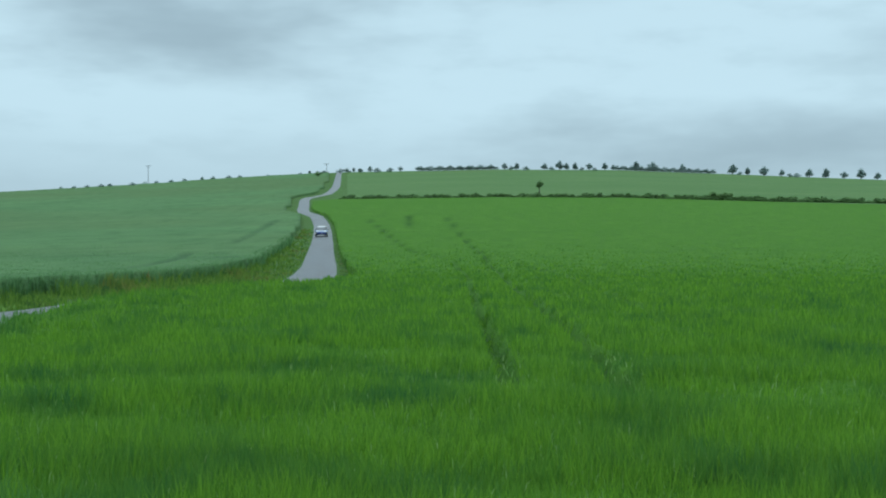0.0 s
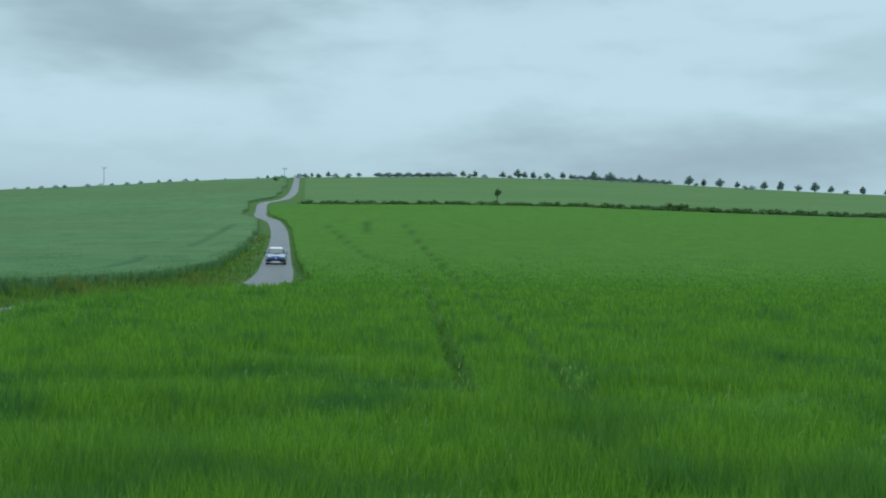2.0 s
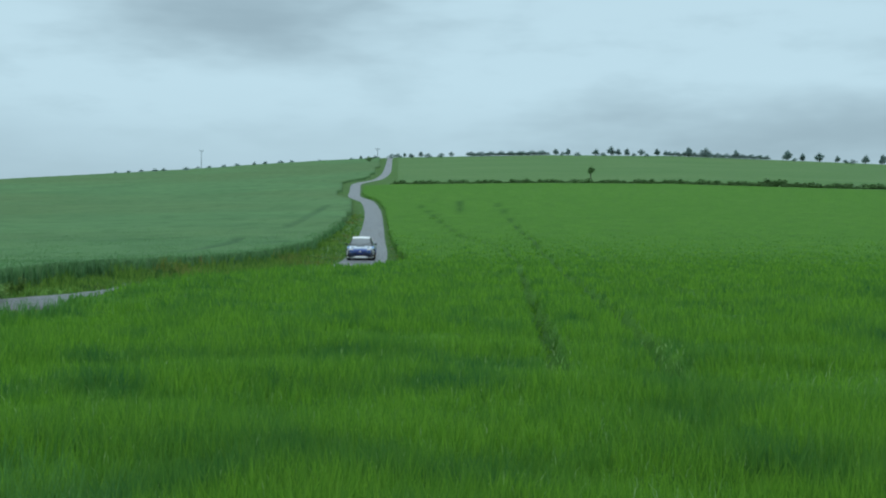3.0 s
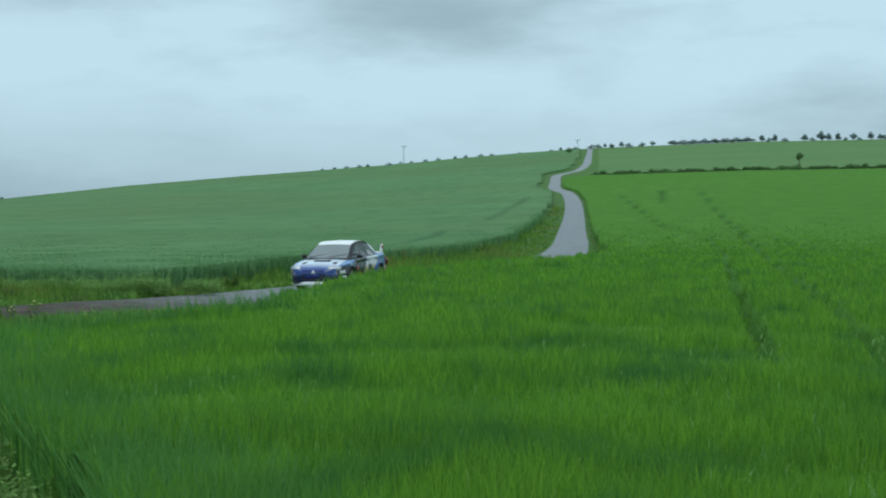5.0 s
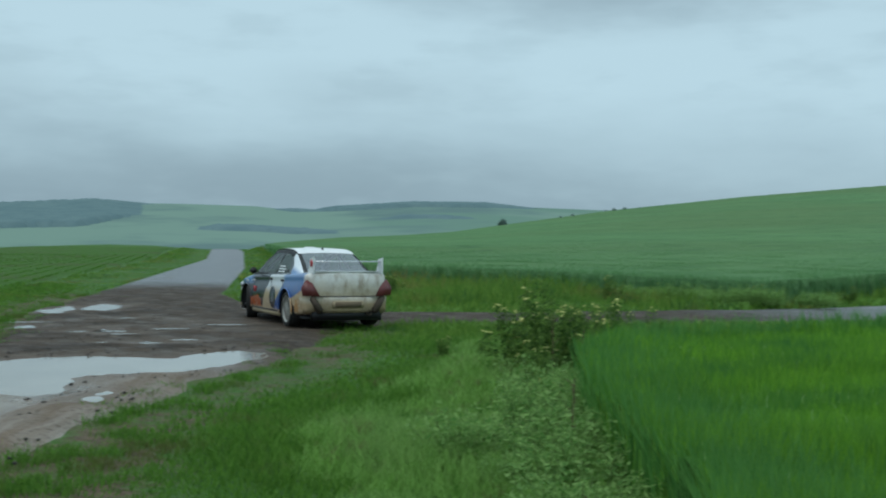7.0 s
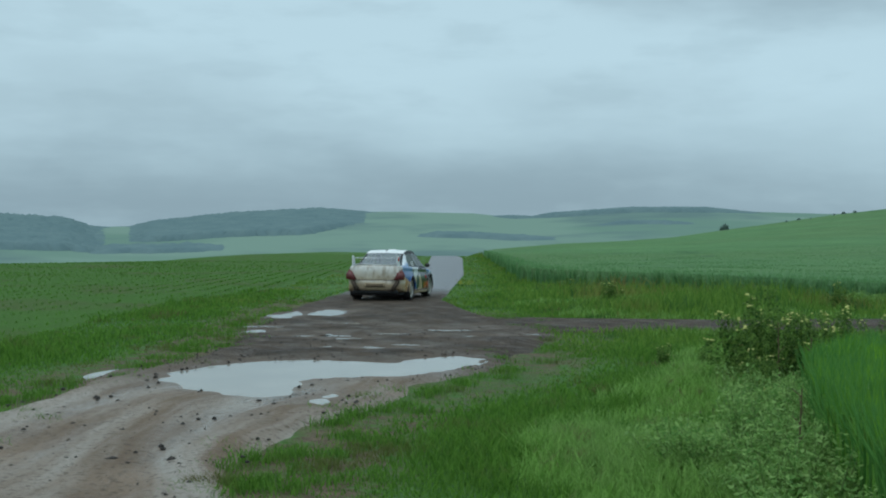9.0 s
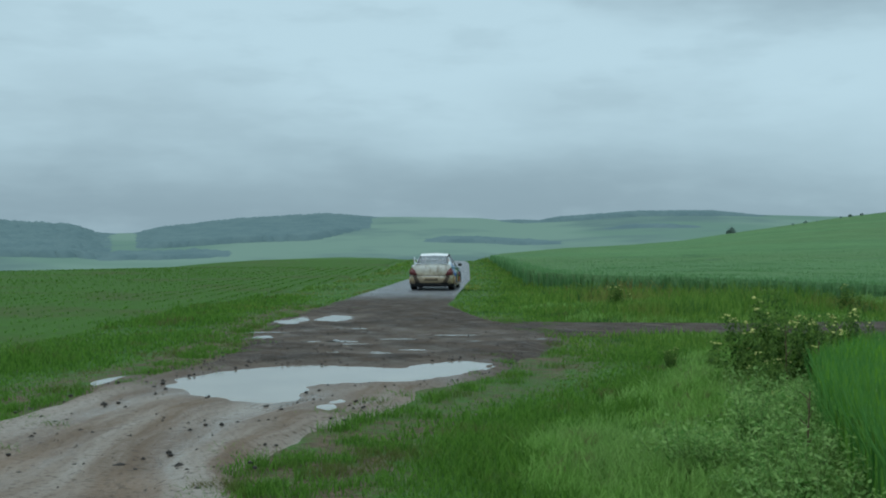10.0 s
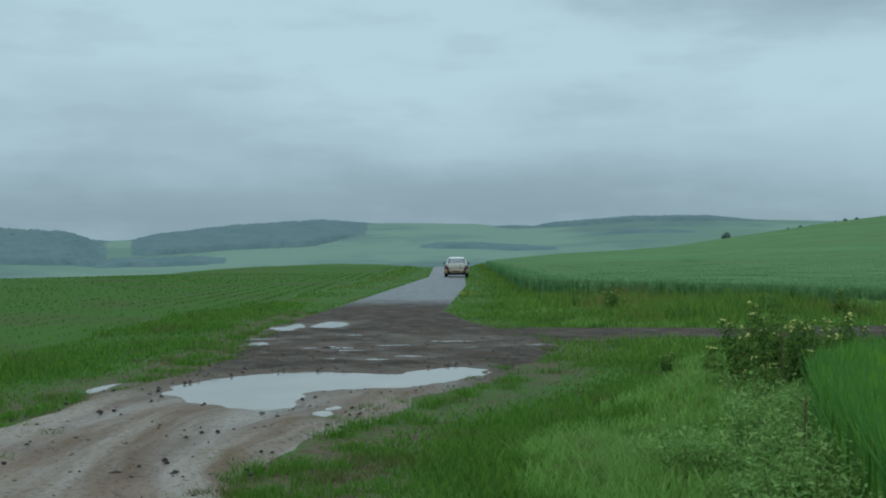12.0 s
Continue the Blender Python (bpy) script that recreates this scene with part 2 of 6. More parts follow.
    tar = k.mix(k.noise(0.9, 4, 0.56, 0.70, where=streak), tar, (0.112, 0.099, 0.084))
    seam = k.math("MINIMUM", k.math("MAXIMUM", k.math("ADD", k.attr("tar"), k.math("MULTIPLY", k.math("SUBTRACT", k.noise(0.9, 5, 0, 1), 0.5), 0.9)), 0.0), 1.0)
    tarred = k.math("MULTIPLY", seam, k.math("MINIMUM", k.math("MULTIPLY", k.attr("tar"), 4.0), 1.0))
    c = k.mix(tarred, c, tar)
    calm = k.math("ADD", k.math("MULTIPLY", k.noise(1.1, 5, 0.36, 0.55, where=streak), k.math("SUBTRACT", 1.0, k.attr("dark"))), k.math("MULTIPLY", k.noise(1.9, 5, 0.28, 0.72), k.attr("dark")))
    mud_rough = k.math("ADD", k.math("ADD", k.math("MULTIPLY", calm, 0.50), 0.30), k.math("MULTIPLY", k.attr("dark"), 0.22))
    r = k.n.new("ShaderNodeMix")
    k.put(r.inputs[0], tarred)
    k.put(r.inputs[2], mud_rough)
    r.inputs[3].default_value = 0.34
    k.rough(k.math("SUBTRACT", r.outputs[0], k.math("MULTIPLY", k.attr("wet"), 0.15)))
    m["lane"] = k.colour(c).bump(k.math("ADD", k.noise(5, 5, 0.3, 0.7), k.noise(26, 4, 0.3, 0.7)), 0.8, 0.03).mat
    k = Nodes("puddle_water", 0.11, spec=0.18)
    c = k.mix(k.noise(1.2, 3, 0.35, 0.65), (0.225, 0.205, 0.170), (0.280, 0.256, 0.214))
    m["water"] = k.colour(c).bump(k.noise(5, 2, 0.3, 0.7), 0.04, 0.01).mat
    k = Nodes("stone", 0.8, spec=0.3)
    m["stone"] = k.colour(k.mix(k.noise(9, 4, where=k.co), (0.014, 0.012, 0.011), (0.060, 0.052, 0.046))).mat
    # far land and woods: the damp air's haze is painted into their colours
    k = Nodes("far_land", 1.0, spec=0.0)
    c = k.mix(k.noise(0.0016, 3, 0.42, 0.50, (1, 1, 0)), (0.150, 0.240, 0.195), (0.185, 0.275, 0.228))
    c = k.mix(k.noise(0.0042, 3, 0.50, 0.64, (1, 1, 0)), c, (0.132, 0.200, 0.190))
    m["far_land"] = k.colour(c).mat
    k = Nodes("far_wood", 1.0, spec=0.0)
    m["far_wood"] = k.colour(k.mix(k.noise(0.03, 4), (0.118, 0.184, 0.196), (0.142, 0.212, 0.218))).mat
    # hedges and trees; haze is painted into the crest trees' and slope bushes' colours
    for name, a, b in (("hazy_leaf", (0.220, 0.320, 0.285), (0.270, 0.370, 0.330)), ("hedge_leaf", (0.090, 0.190, 0.070), (0.165, 0.290, 0.105)), ("hazed_tree_leaf", (0.210, 0.310, 0.295), (0.290, 0.390, 0.370)),
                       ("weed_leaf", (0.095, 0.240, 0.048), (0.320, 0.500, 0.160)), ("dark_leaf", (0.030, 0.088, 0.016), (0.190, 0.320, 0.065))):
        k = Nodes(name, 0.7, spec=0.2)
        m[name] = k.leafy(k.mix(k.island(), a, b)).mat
    m["bark"] = plain("bark", (0.09, 0.075, 0.06), 0.9)
    m["flower"] = plain("yellow_flower", (0.62, 0.62, 0.20), 0.7)
    m["green_stem"] = plain("green_stem", (0.13, 0.22, 0.06), 0.8)
    m["dry_stem"] = plain("dry_stem", (0.12, 0.075, 0.045), 0.8)
    m["pylon"] = plain("galvanised_steel", (0.28, 0.33, 0.36), 0.6, 0.3)
    return m


M = make_materials()


# ---- meshes ----
def smoothstep(a, b, v):
    u = np.clip((v - a) / (b - a), 0, 1)
    return u * u * (3 - 2 * u)


def wavy(x, y, size, seed=0.0):
    """A cheap smooth noise from -1 to 1 over the plan."""
    a, b = x / size + seed, y / size + 1.7 * seed
    return (np.sin(1.9 * a + 1.3 * np.sin(1.1 * b + seed)) + np.sin(2.3 * b + 1.7 * np.sin(0.9 * a - seed)) + np.sin(1.3 * (a + b) + 2 * np.sin(0.7 * (a - b)))) / 3


def mesh_of(name, verts, faces, materials, smooth=True):
    me = bpy.data.meshes.new(name)
    me.from_pydata([tuple(v) for v in np.asarray(verts, float).tolist()], [], faces if isinstance(faces, list) else faces.tolist())
    for mat in materials:
        me.materials.append(mat)
    if smooth:
        me.shade_smooth()
    me.update()
    return me


def set_attr(me, name, values):
    me.attributes.new(name, "FLOAT", "POINT").data.foreach_set("value", np.asarray(values, np.float32))


def along(rows, y):
    """Reads column two of the rows at y, the first column rising."""
    a = np.array(rows, float)
    return np.interp(y, a[:, 0], a[:, 1])


# the road down the slope: y, x of its middle, half its width
ROAD = [(15.0, -20.0, 2.4), (17.0, -17.0, 2.4), (20.5, -14.2, 2.2), (24.5, -12.9, 2.3), (29.0, -11.8, 2.0), (36.0, -10.4, 1.75), (50, -8.6, 1.6), (64, -7.2, 1.55), (74, -7.8, 1.45),
        (88, -8.95, 1.4), (111, -11.2, 1.4), (142, -14.1, 1.4), (175, -17.3, 1.45), (205, -20.4, 1.5), (233, -23.7, 1.5), (255, -26.6, 1.5), (267, -29.0, 1.6), (282, -32.2, 1.6), (300, -34.6, 1.6), (324, -37.0, 1.6),
        (352, -40.2, 1.65), (376, -42.6, 1.7), (388, -42.6, 1.8), (398, -40.6, 1.8), (408, -39.0, 1.8), (436, -39.6, 1.75), (470, -41.4, 1.7), (505, -44.1, 1.6), (545, -47.2, 1.5), (585, -50.4, 1.4), (660, -56, 1.4)]
# the barley's edge towards the verge and the road: y, x
BARLEY_EDGE = [(2.6, -1.0), (4.0, -1.95), (4.7, -2.45), (5.6, -3.15), (6.2, -3.65), (7.4, -4.7), (8.7, -5.65), (10.6, -7.05), (12.0, -7.65), (13.7, -7.85), (15.7, -7.4), (19.2, -6.9), (25.6, -6.63),
               (35, -5.9), (40, -5.3), (57, -4.2), (66, -4.6), (74, -5.6), (88, -7.1), (111, -9.4), (142, -12.3), (205, -18.4), (233, -21.7), (255, -24.5), (267, -26.8), (282, -30.0), (300, -32.4), (324, -34.8), (376, -40.1), (400, -37.6)]
# the wheat's edge across the road: y, x, and along the other road: x, y
WHEAT_EDGE = [(20, -14.3), (30, -14.4), (42, -14.4), (54, -13.8), (68, -12.9), (89, -13.3), (111, -15.2), (142, -17.8), (175, -20.6), (205, -23.4), (233, -26.6), (255, -29.4), (267, -32.2), (282, -35.8), (324, -40.4), (376, -46.5), (394, -46.5), (408, -43.5), (436, -43.5), (505, -47.5), (585, -53.5), (660, -59)]
WHEAT_FRONT = [(-700, 640), (-140, 125), (-132, 116.5), (-55, 50.5), (-40, 37.5), (-33, 32.0), (-28, 30.7), (-24, 30.9), (-19, 30.5), (-14, 30.5), (-10, 34)]
TRACK_LEFT = [(-5.5, -1.5), (-7.6, 0.9), (-9.6, 2.6), (-11.6, 4.1), (-13.3, 5.6), (-14.7, 7.6), (-18.0, 10.4), (-22.5, 13.5), (-28.3, 18.6), (-35.6, 25.3), (-69.1, 55.5), (-132, 107), (-200, 166)]
TRACK_RIGHT = [(-1.8, -1.5), (-3.5, 0.75), (-6.15, 3.5), (-7.1, 4.2), (-8.2, 5.3), (-10.0, 7.85), (-11.75, 11.0), (-14.4, 14.7), (-20.5, 18.2), (-26.1, 21.8), (-46.1, 39.7), (-97.4, 83.6), (-205, 172)]
RUTS = [[(0.55, 9.4), (0.62, 12.5), (0.65, 17), (0.78, 30), (1.15, 58), (0.67, 85), (-2.5, 105), (-9.2, 179), (-14.2, 228)],
        [(1.48, 9.4), (1.64, 12.4), (1.74, 15.2), (1.89, 19.5), (1.97, 24.6), (2.3, 42), (3.0, 63), (2.95, 78), (3.3, 95), (2.7, 123), (1.6, 193), (0.5, 230)],
        [(3.65, 18.6), (3.9, 23.9), (4.39, 32), (6.0, 60), (4.75, 82)], [(2.95, 31), (3.22, 26.6)], [(-0.7, 35), (0.91, 42.8)], [(-4, 164), (-7, 242)]]
PUDDLES = [[(-12.7, 6.4), (-13.4, 7.0), (-13.75, 7.7), (-13.95, 8.4), (-13.7, 9.0), (-13.2, 9.4), (-12.8, 9.7), (-13.0, 10.4), (-13.0, 11.1), (-12.4, 11.0), (-11.75, 10.0), (-11.4, 9.2), (-11.5, 8.7), (-11.75, 8.1), (-11.6, 7.7), (-11.2, 7.2), (-10.7, 6.9), (-10.6, 6.5), (-11.1, 6.35), (-11.9, 6.3)],
           [(-22.3, 14.6), (-24.0, 16.3), (-22.9, 16.3), (-21.6, 14.8)], [(-21.4, 13.5), (-22.3, 14.3), (-23.6, 15.3), (-22.9, 14.3), (-22.0, 13.5)], [(-10.1, 6.6), (-10.65, 7.3), (-10.3, 7.2), (-9.8, 6.6)],
           [(-17.3, 11.5), (-17.8, 12.2), (-17.5, 12.2), (-16.9, 11.4)], [(-13.8, 5.95), (-14.2, 6.5), (-13.8, 6.3), (-13.3, 5.75)], [(-18.6, 10.9), (-19.1, 11.5), (-18.3, 11.2)]]
# small wet hollows over the junction, drawn out across the track
hollow = random.Random(17)
for _ in range(16):
    cx, cy = -16.6 + hollow.uniform(-3.2, 2.2), 11.6 + hollow.uniform(-1.6, 3.4)
    long, thin = hollow.uniform(0.25, 0.65), hollow.uniform(0.06, 0.13)
    PUDDLES.append([(cx + long * math.cos(q) * 0.58 - thin * math.sin(q) * 0.81, cy + long * math.cos(q) * 0.81 + thin * math.sin(q) * 0.58) for q in (0.3, 1.2, 2.2, 3.3, 4.1, 5.4)])
WHEAT_RUTS = [[(-30.3, 222), (-26.5, 176), (-21.6, 124.4)], [(-21, 100), (-18.8, 87), (-17.1, 69), (-18.5, 59)], [(-62, 378), (-57, 372)], [(-24, 44), (-34, 47)],
              [(-58, 66), (-64, 80), (-76, 92)], [(-52, 66), (-58, 74)], [(-52, 78), (-48, 95)], [(-40, 60), (-52, 62)]]


def near_lines(x, y, lines):
    """The distance to the nearest of some polylines."""
    best = np.full(np.shape(x), 1e9)
    for line in lines:
        for (ax, ay), (bx, by) in zip(line, line[1:]):
            lx, ly = bx - ax, by - ay
            u = np.clip(((x - ax) * lx + (y - ay) * ly) / (lx * lx + ly * ly), 0, 1)
            best = np.minimum(best, np.hypot(x - ax - u * lx, y - ay - u * ly))
    return best


def polar_sheet(name, az0, az1, az_step, d0, d1, ratio, lift, keep=None, materials=(), rut_lines=(), skirt=0.0, which=None, snap=None, rut_wide=(0.065, 0.0014), depth=0.22):
    """A sheet over the ground in rings round the junction's corner, lifted, cut to where keep(x, y) holds, its rim turned down."""
    az = np.radians(np.arange(az0, az1 + 1e-6, az_step))
    d = np.array([d0])
    while d[-1] < d1:
        d = np.append(d, min(d[-1] * ratio, d1))
    if d0 < 0.1:
        d[0] = 0.0
    A, D = np.meshgrid(az, d, indexing="ij")
    X, Y = D * np.sin(A), D * np.cos(A)
    ok = np.ones(A.shape, bool) if keep is None else keep(X, Y)
    if snap:
        X, Y = snap(X, Y)
    Z = height(X, Y) + lift(X, Y, D)
    ni, nj = A.shape
    rut = np.zeros(A.shape)
    if rut_lines:
        dist = near_lines(X, Y, rut_lines)
        wide = rut_wide[0] + rut_wide[1] * D
        rut = 1 - smoothstep(wide * 0.6, wide * 1.5, dist)
        rut = rut * np.clip(0.72 + 0.45 * wavy(X, Y, 3.4, 3.0) + 0.2 * wavy(X, Y, 0.9, 1.0), 0.15, 1)
        Z = Z - depth * rut
    idx = np.arange(ni * nj).reshape(ni, nj)
    corners = np.stack([ok[:-1, :-1], ok[1:, :-1], ok[:-1, 1:], ok[1:, 1:]])
    good = corners.any(0) if snap else corners.all(0)
    faces = np.stack([idx[:-1, :-1][good], idx[:-1, 1:][good], idx[1:, 1:][good], idx[1:, :-1][good]], 1)
    verts = np.stack([X.ravel(), Y.ravel(), Z.ravel()], 1)
    rutv = rut.ravel()
    if skirt:
        e = np.concatenate([faces[:, [0, 1]], faces[:, [1, 2]], faces[:, [2, 3]], faces[:, [3, 0]]])
        key = np.sort(e, 1)
        code = key[:, 0] * (ni * nj) + key[:, 1]
        _, first, count = np.unique(code, return_index=True, return_counts=True)
        rim = e[first[count == 1]]
        ids = np.unique(rim)
        low = verts[ids].copy()
        low[:, 2] = height(low[:, 0], low[:, 1]) - 0.1
        to_low = np.full(len(verts), -1)
        to_low[ids] = np.arange(len(ids)) + len(verts)
        faces = np.concatenate([faces, np.stack([rim[:, 1], rim[:, 0], to_low[rim[:, 0]], to_low[rim[:, 1]]], 1)])
        verts, rutv = np.concatenate([verts, low]), np.concatenate([rutv, np.zeros(len(ids))])
    used = np.unique(faces)
    back = np.zeros(len(verts), int)
    back[used] = np.arange(len(used))
    me = mesh_of(name, verts[used], back[faces], materials)
    set_attr(me, "rut", rutv[used])
    if which is not None:
        c = verts[faces].mean(1)
        me.polygons.foreach_set("material_index", which(c[:, 0], c[:, 1]).astype(np.int32))
    return new(name, me)


def in_outline(x, y, line):
    inside = np.zeros(np.shape(x), bool)
    for (ax, ay), (bx, by) in zip(line, line[1:] + line[:1]):
        cross = ((ay > y) != (by > y)) & (x < (bx - ax) * (y - ay) / (by - ay + 1e-12) + ax)
        inside ^= cross
    return inside


def puddle_gap(x, y):
    """The distance to the nearest puddle's shore, negative inside."""
    gap = np.full(np.shape(x), 9.0)
    for line in PUDDLES:
        d = near_lines(x, y, [line + line[:1]])
        gap = np.minimum(gap, np.where(in_outline(x, y, line), -d, d))
    return gap


WATER = 0.03


def track_top(x, y, s):
    """The track's surface: wheel ruts, lumps, and hollows where water stands."""
    lumps = 0.010 * wavy(x, y, 0.8) + 0.008 * wavy(x, y, 0.27, 3.0) + 0.004 * wavy(x, y, 0.11, 7.0)
    base = 0.064 + lumps - 0.022 * np.exp(-((s - 0.45 - 0.05 * wavy(x, y, 2.5)) / 0.10) ** 2)
    gap = puddle_gap(x, y)
    w = 1 - smoothstep(0.1, 0.55, gap)
    return base * (1 - w) + (WATER + np.clip(gap, -0.3, 0.35) * 0.07 + lumps * 0.8) * w - 0.09 * smoothstep(0.78, 1.0, s) * smoothstep(0.0, 0.6, gap)


def ribbon(name, left, right, step, lift, material, across=8):
    """A strip between two edges that follows the ground."""
    def refine(line):
        a = np.array(line, float)
        s = np.linspace(0, 1, len(a))
        return a, s
    (a, s), (b, r) = refine(left), refine(right)
    length = np.hypot(*np.diff(a, axis=0).T)
    ts = [0.0]
    for i, piece in enumerate(length):
        k = max(1, int(piece / (step * max(1, np.hypot(*a[i]) / 25))))
        ts += list(s[i] + (s[i + 1] - s[i]) * (np.arange(k) + 1) / k)
    ts = np.array(ts)
    L = np.stack([np.interp(ts, s, a[:, i]) for i in (0, 1)], 1)
    R = np.stack([np.interp(ts, r, b[:, i]) for i in (0, 1)], 1)
    w = np.linspace(0, 1, across + 1)
    X = L[:, :1] + (R[:, :1] - L[:, :1]) * w
    Y = L[:, 1:] + (R[:, 1:] - L[:, 1:]) * w
    near = np.clip(1.4 - np.hypot(X, Y) / 60, 0.15, 1)
    rag = wavy(X, Y, 0.9, 2.0) * 0.22 + wavy(X, Y, 0.33, 5.0) * 0.10
    side = np.abs(w - 0.5)[None] * 2
    dx, dy = R[:, :1] - L[:, :1], R[:, 1:] - L[:, 1:]
    ln = np.hypot(dx, dy)
    soft = near * smoothstep(0.35, 1.0, side)
    X, Y = X + dx / ln * rag * soft, Y + dy / ln * rag * soft
    Z = height(X, Y) + lift(X, Y, side)
    idx = np.arange(X.size).reshape(X.shape)
    faces = np.stack([idx[:-1, :-1], idx[:-1, 1:], idx[1:, 1:], idx[1:, :-1]], -1).reshape(-1, 4)
    me = mesh_of(name, np.stack([X.ravel(), Y.ravel(), Z.ravel()], 1), faces, [material])
    run = np.concatenate([[0.0], np.cumsum(np.hypot(*np.diff((L + R) / 2, axis=0).T))])[:, None] + 0 * X
    set_attr(me, "run", run.ravel())
    set_attr(me, "over", ((w - 0.5)[None] * ln).ravel())
    gap = np.hypot(X + 20.0, Y - 15.5)
    tar = smoothstep(9.5, 19, gap) * smoothstep(14, 20, np.hypot(X, Y))
    set_attr(me, "tar", tar.ravel())
    set_attr(me, "dark", (smoothstep(12.5, 17.5, np.hypot(X, Y))).ravel())
    set_attr(me, "wet", (1 - smoothstep(0.05, 0.7, puddle_gap(X, Y))).ravel())
    return new(name, me)


def in_barley(x, y):
    return (x > along(BARLEY_EDGE, y) + 0.12 * wavy(x, y, 0.8)) & (y > 2.2)


def in_wheat(x, y):
    front = along(WHEAT_FRONT, x)
    return (x < along([(r[0], r[1]) for r in WHEAT_EDGE], y) + 0.3 * wavy(x, y, 1.9)) & (y > front + 0.35 * wavy(x, y, 1.6, 4.0)) & (x > -600)


def maize_gap(x, y):
    """How far a point lies inside the maize, past the verge of the track."""
    a = np.array(TRACK_LEFT, float)
    lim = np.interp(-x, -a[:, 0], a[:, 1])
    return lim - np.clip(2.6 + 0.02 * np.hypot(x, y), 2.6, 5) - y + 0.25 * wavy(x, y, 1.4, 3.0)


def in_maize(x, y):
    return (maize_gap(x, y) > 0) & (x < -14)


def to_barley_edge(x, y):
    return np.maximum(x, along(BARLEY_EDGE, y) + 0.12 * wavy(x, y, 0.8)), y


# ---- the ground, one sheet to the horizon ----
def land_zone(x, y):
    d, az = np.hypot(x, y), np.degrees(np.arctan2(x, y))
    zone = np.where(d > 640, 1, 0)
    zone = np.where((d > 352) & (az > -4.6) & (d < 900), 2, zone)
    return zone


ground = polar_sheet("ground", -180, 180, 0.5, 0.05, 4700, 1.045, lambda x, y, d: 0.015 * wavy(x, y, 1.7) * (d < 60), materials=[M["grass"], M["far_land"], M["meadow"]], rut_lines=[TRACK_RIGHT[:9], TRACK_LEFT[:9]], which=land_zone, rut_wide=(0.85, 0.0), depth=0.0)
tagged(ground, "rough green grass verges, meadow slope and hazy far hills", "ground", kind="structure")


def barley_lift(x, y):
    """The crop's canopy; it stands taller along the lane."""
    hump = 0.27 * smoothstep(18.5, 25, y) * (1 - smoothstep(34, 48, y)) * (1 - smoothstep(-5.8, -4.0, x))
    thin = 0.15 * smoothstep(11.5, 14, y) * (1 - smoothstep(16.5, 20.5, y)) * (1 - smoothstep(-5.8, -3, x))
    return 0.50 + hump - thin + 0.04 * wavy(x, y, 1.1, 1.0) + 0.03 * wavy(x, y, 0.37, 2.0)


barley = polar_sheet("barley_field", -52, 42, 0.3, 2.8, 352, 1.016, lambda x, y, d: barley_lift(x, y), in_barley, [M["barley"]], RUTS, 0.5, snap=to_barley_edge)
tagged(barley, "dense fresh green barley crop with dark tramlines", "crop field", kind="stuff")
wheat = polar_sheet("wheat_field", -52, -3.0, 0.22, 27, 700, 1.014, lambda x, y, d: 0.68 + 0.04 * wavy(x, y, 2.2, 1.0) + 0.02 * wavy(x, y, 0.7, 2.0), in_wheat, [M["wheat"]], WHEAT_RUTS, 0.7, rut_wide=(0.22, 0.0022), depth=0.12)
tagged(wheat, "bluish green wheat crop covering the long slope", "crop field", kind="stuff")
maize = polar_sheet("maize_field", -125, -47, 0.6, 14, 170, 1.02, lambda x, y, d: 0.065 * smoothstep(0.0, 1.6, maize_gap(x, y)) - 0.03 * (maize_gap(x, y) < 0.8) + 0.01 * wavy(x, y, 1.3), lambda x, y: (maize_gap(x, y) > -0.6) & (x < -13), [M["maize_soil"]], (), 0.09)
tagged(maize, "brown soil with rows of young green maize", "crop field", kind="stuff")

rd = np.array(ROAD, float)
dirs = np.gradient(rd[:, [1, 0]], axis=0)
dirs /= np.hypot(dirs[:, 0], dirs[:, 1])[:, None]
side_x, side_y = dirs[:, 1] * rd[:, 2], -dirs[:, 0] * rd[:, 2]
road = ribbon("road", list(zip(rd[:, 1] - side_x, rd[:, 0] - side_y)), list(zip(rd[:, 1] + side_x, rd[:, 0] + side_y)), 0.5,
              lambda x, y, s: 0.055 - 0.02 * s ** 2 - 0.09 * (s > 0.985), M["lane"], across=12)
tagged(road, "narrow wet grey asphalt lane winding down the slope", "road", kind="structure")
lane = ribbon("lane", TRACK_LEFT[8:], TRACK_RIGHT[8:], 0.6, lambda x, y, s: 0.05 - 0.02 * s ** 2 - 0.09 * (s > 0.985), M["lane"], across=12)
tagged(lane, "wet grey asphalt lane running into the valley", "road", kind="structure")
track = ribbon("dirt_track", TRACK_LEFT[:9], TRACK_RIGHT[:9], 0.09, track_top, M["lane"], across=60)
tagged(track, "muddy brown farm track with wheel ruts and puddles", "track", kind="structure")


# ---- parts ----
def part(name, bm, material, parent, label="", smooth=True):
    me = bpy.data.meshes.new(name)
    bm.normal_update()
    bm.to_mesh(me)
    bm.free()
    for mat in (material if isinstance(material, (list, tuple)) else [material]):
        me.materials.append(mat)
    if smooth:
        me.shade_smooth()
    ob = new(name, me)
    ob.parent = parent
    return tagged(ob, label)


def grid_bm(points, wrap=False):
    bm = bmesh.new()
    vs = [[bm.verts.new(tuple(p)) for p in row] for row in points]
    for i in range(len(vs) - 1):
        for j in range(len(vs[0]) - 1):
            bm.faces.new((vs[i][j], vs[i][j + 1], vs[i + 1][j + 1], vs[i + 1][j]))
    return bm


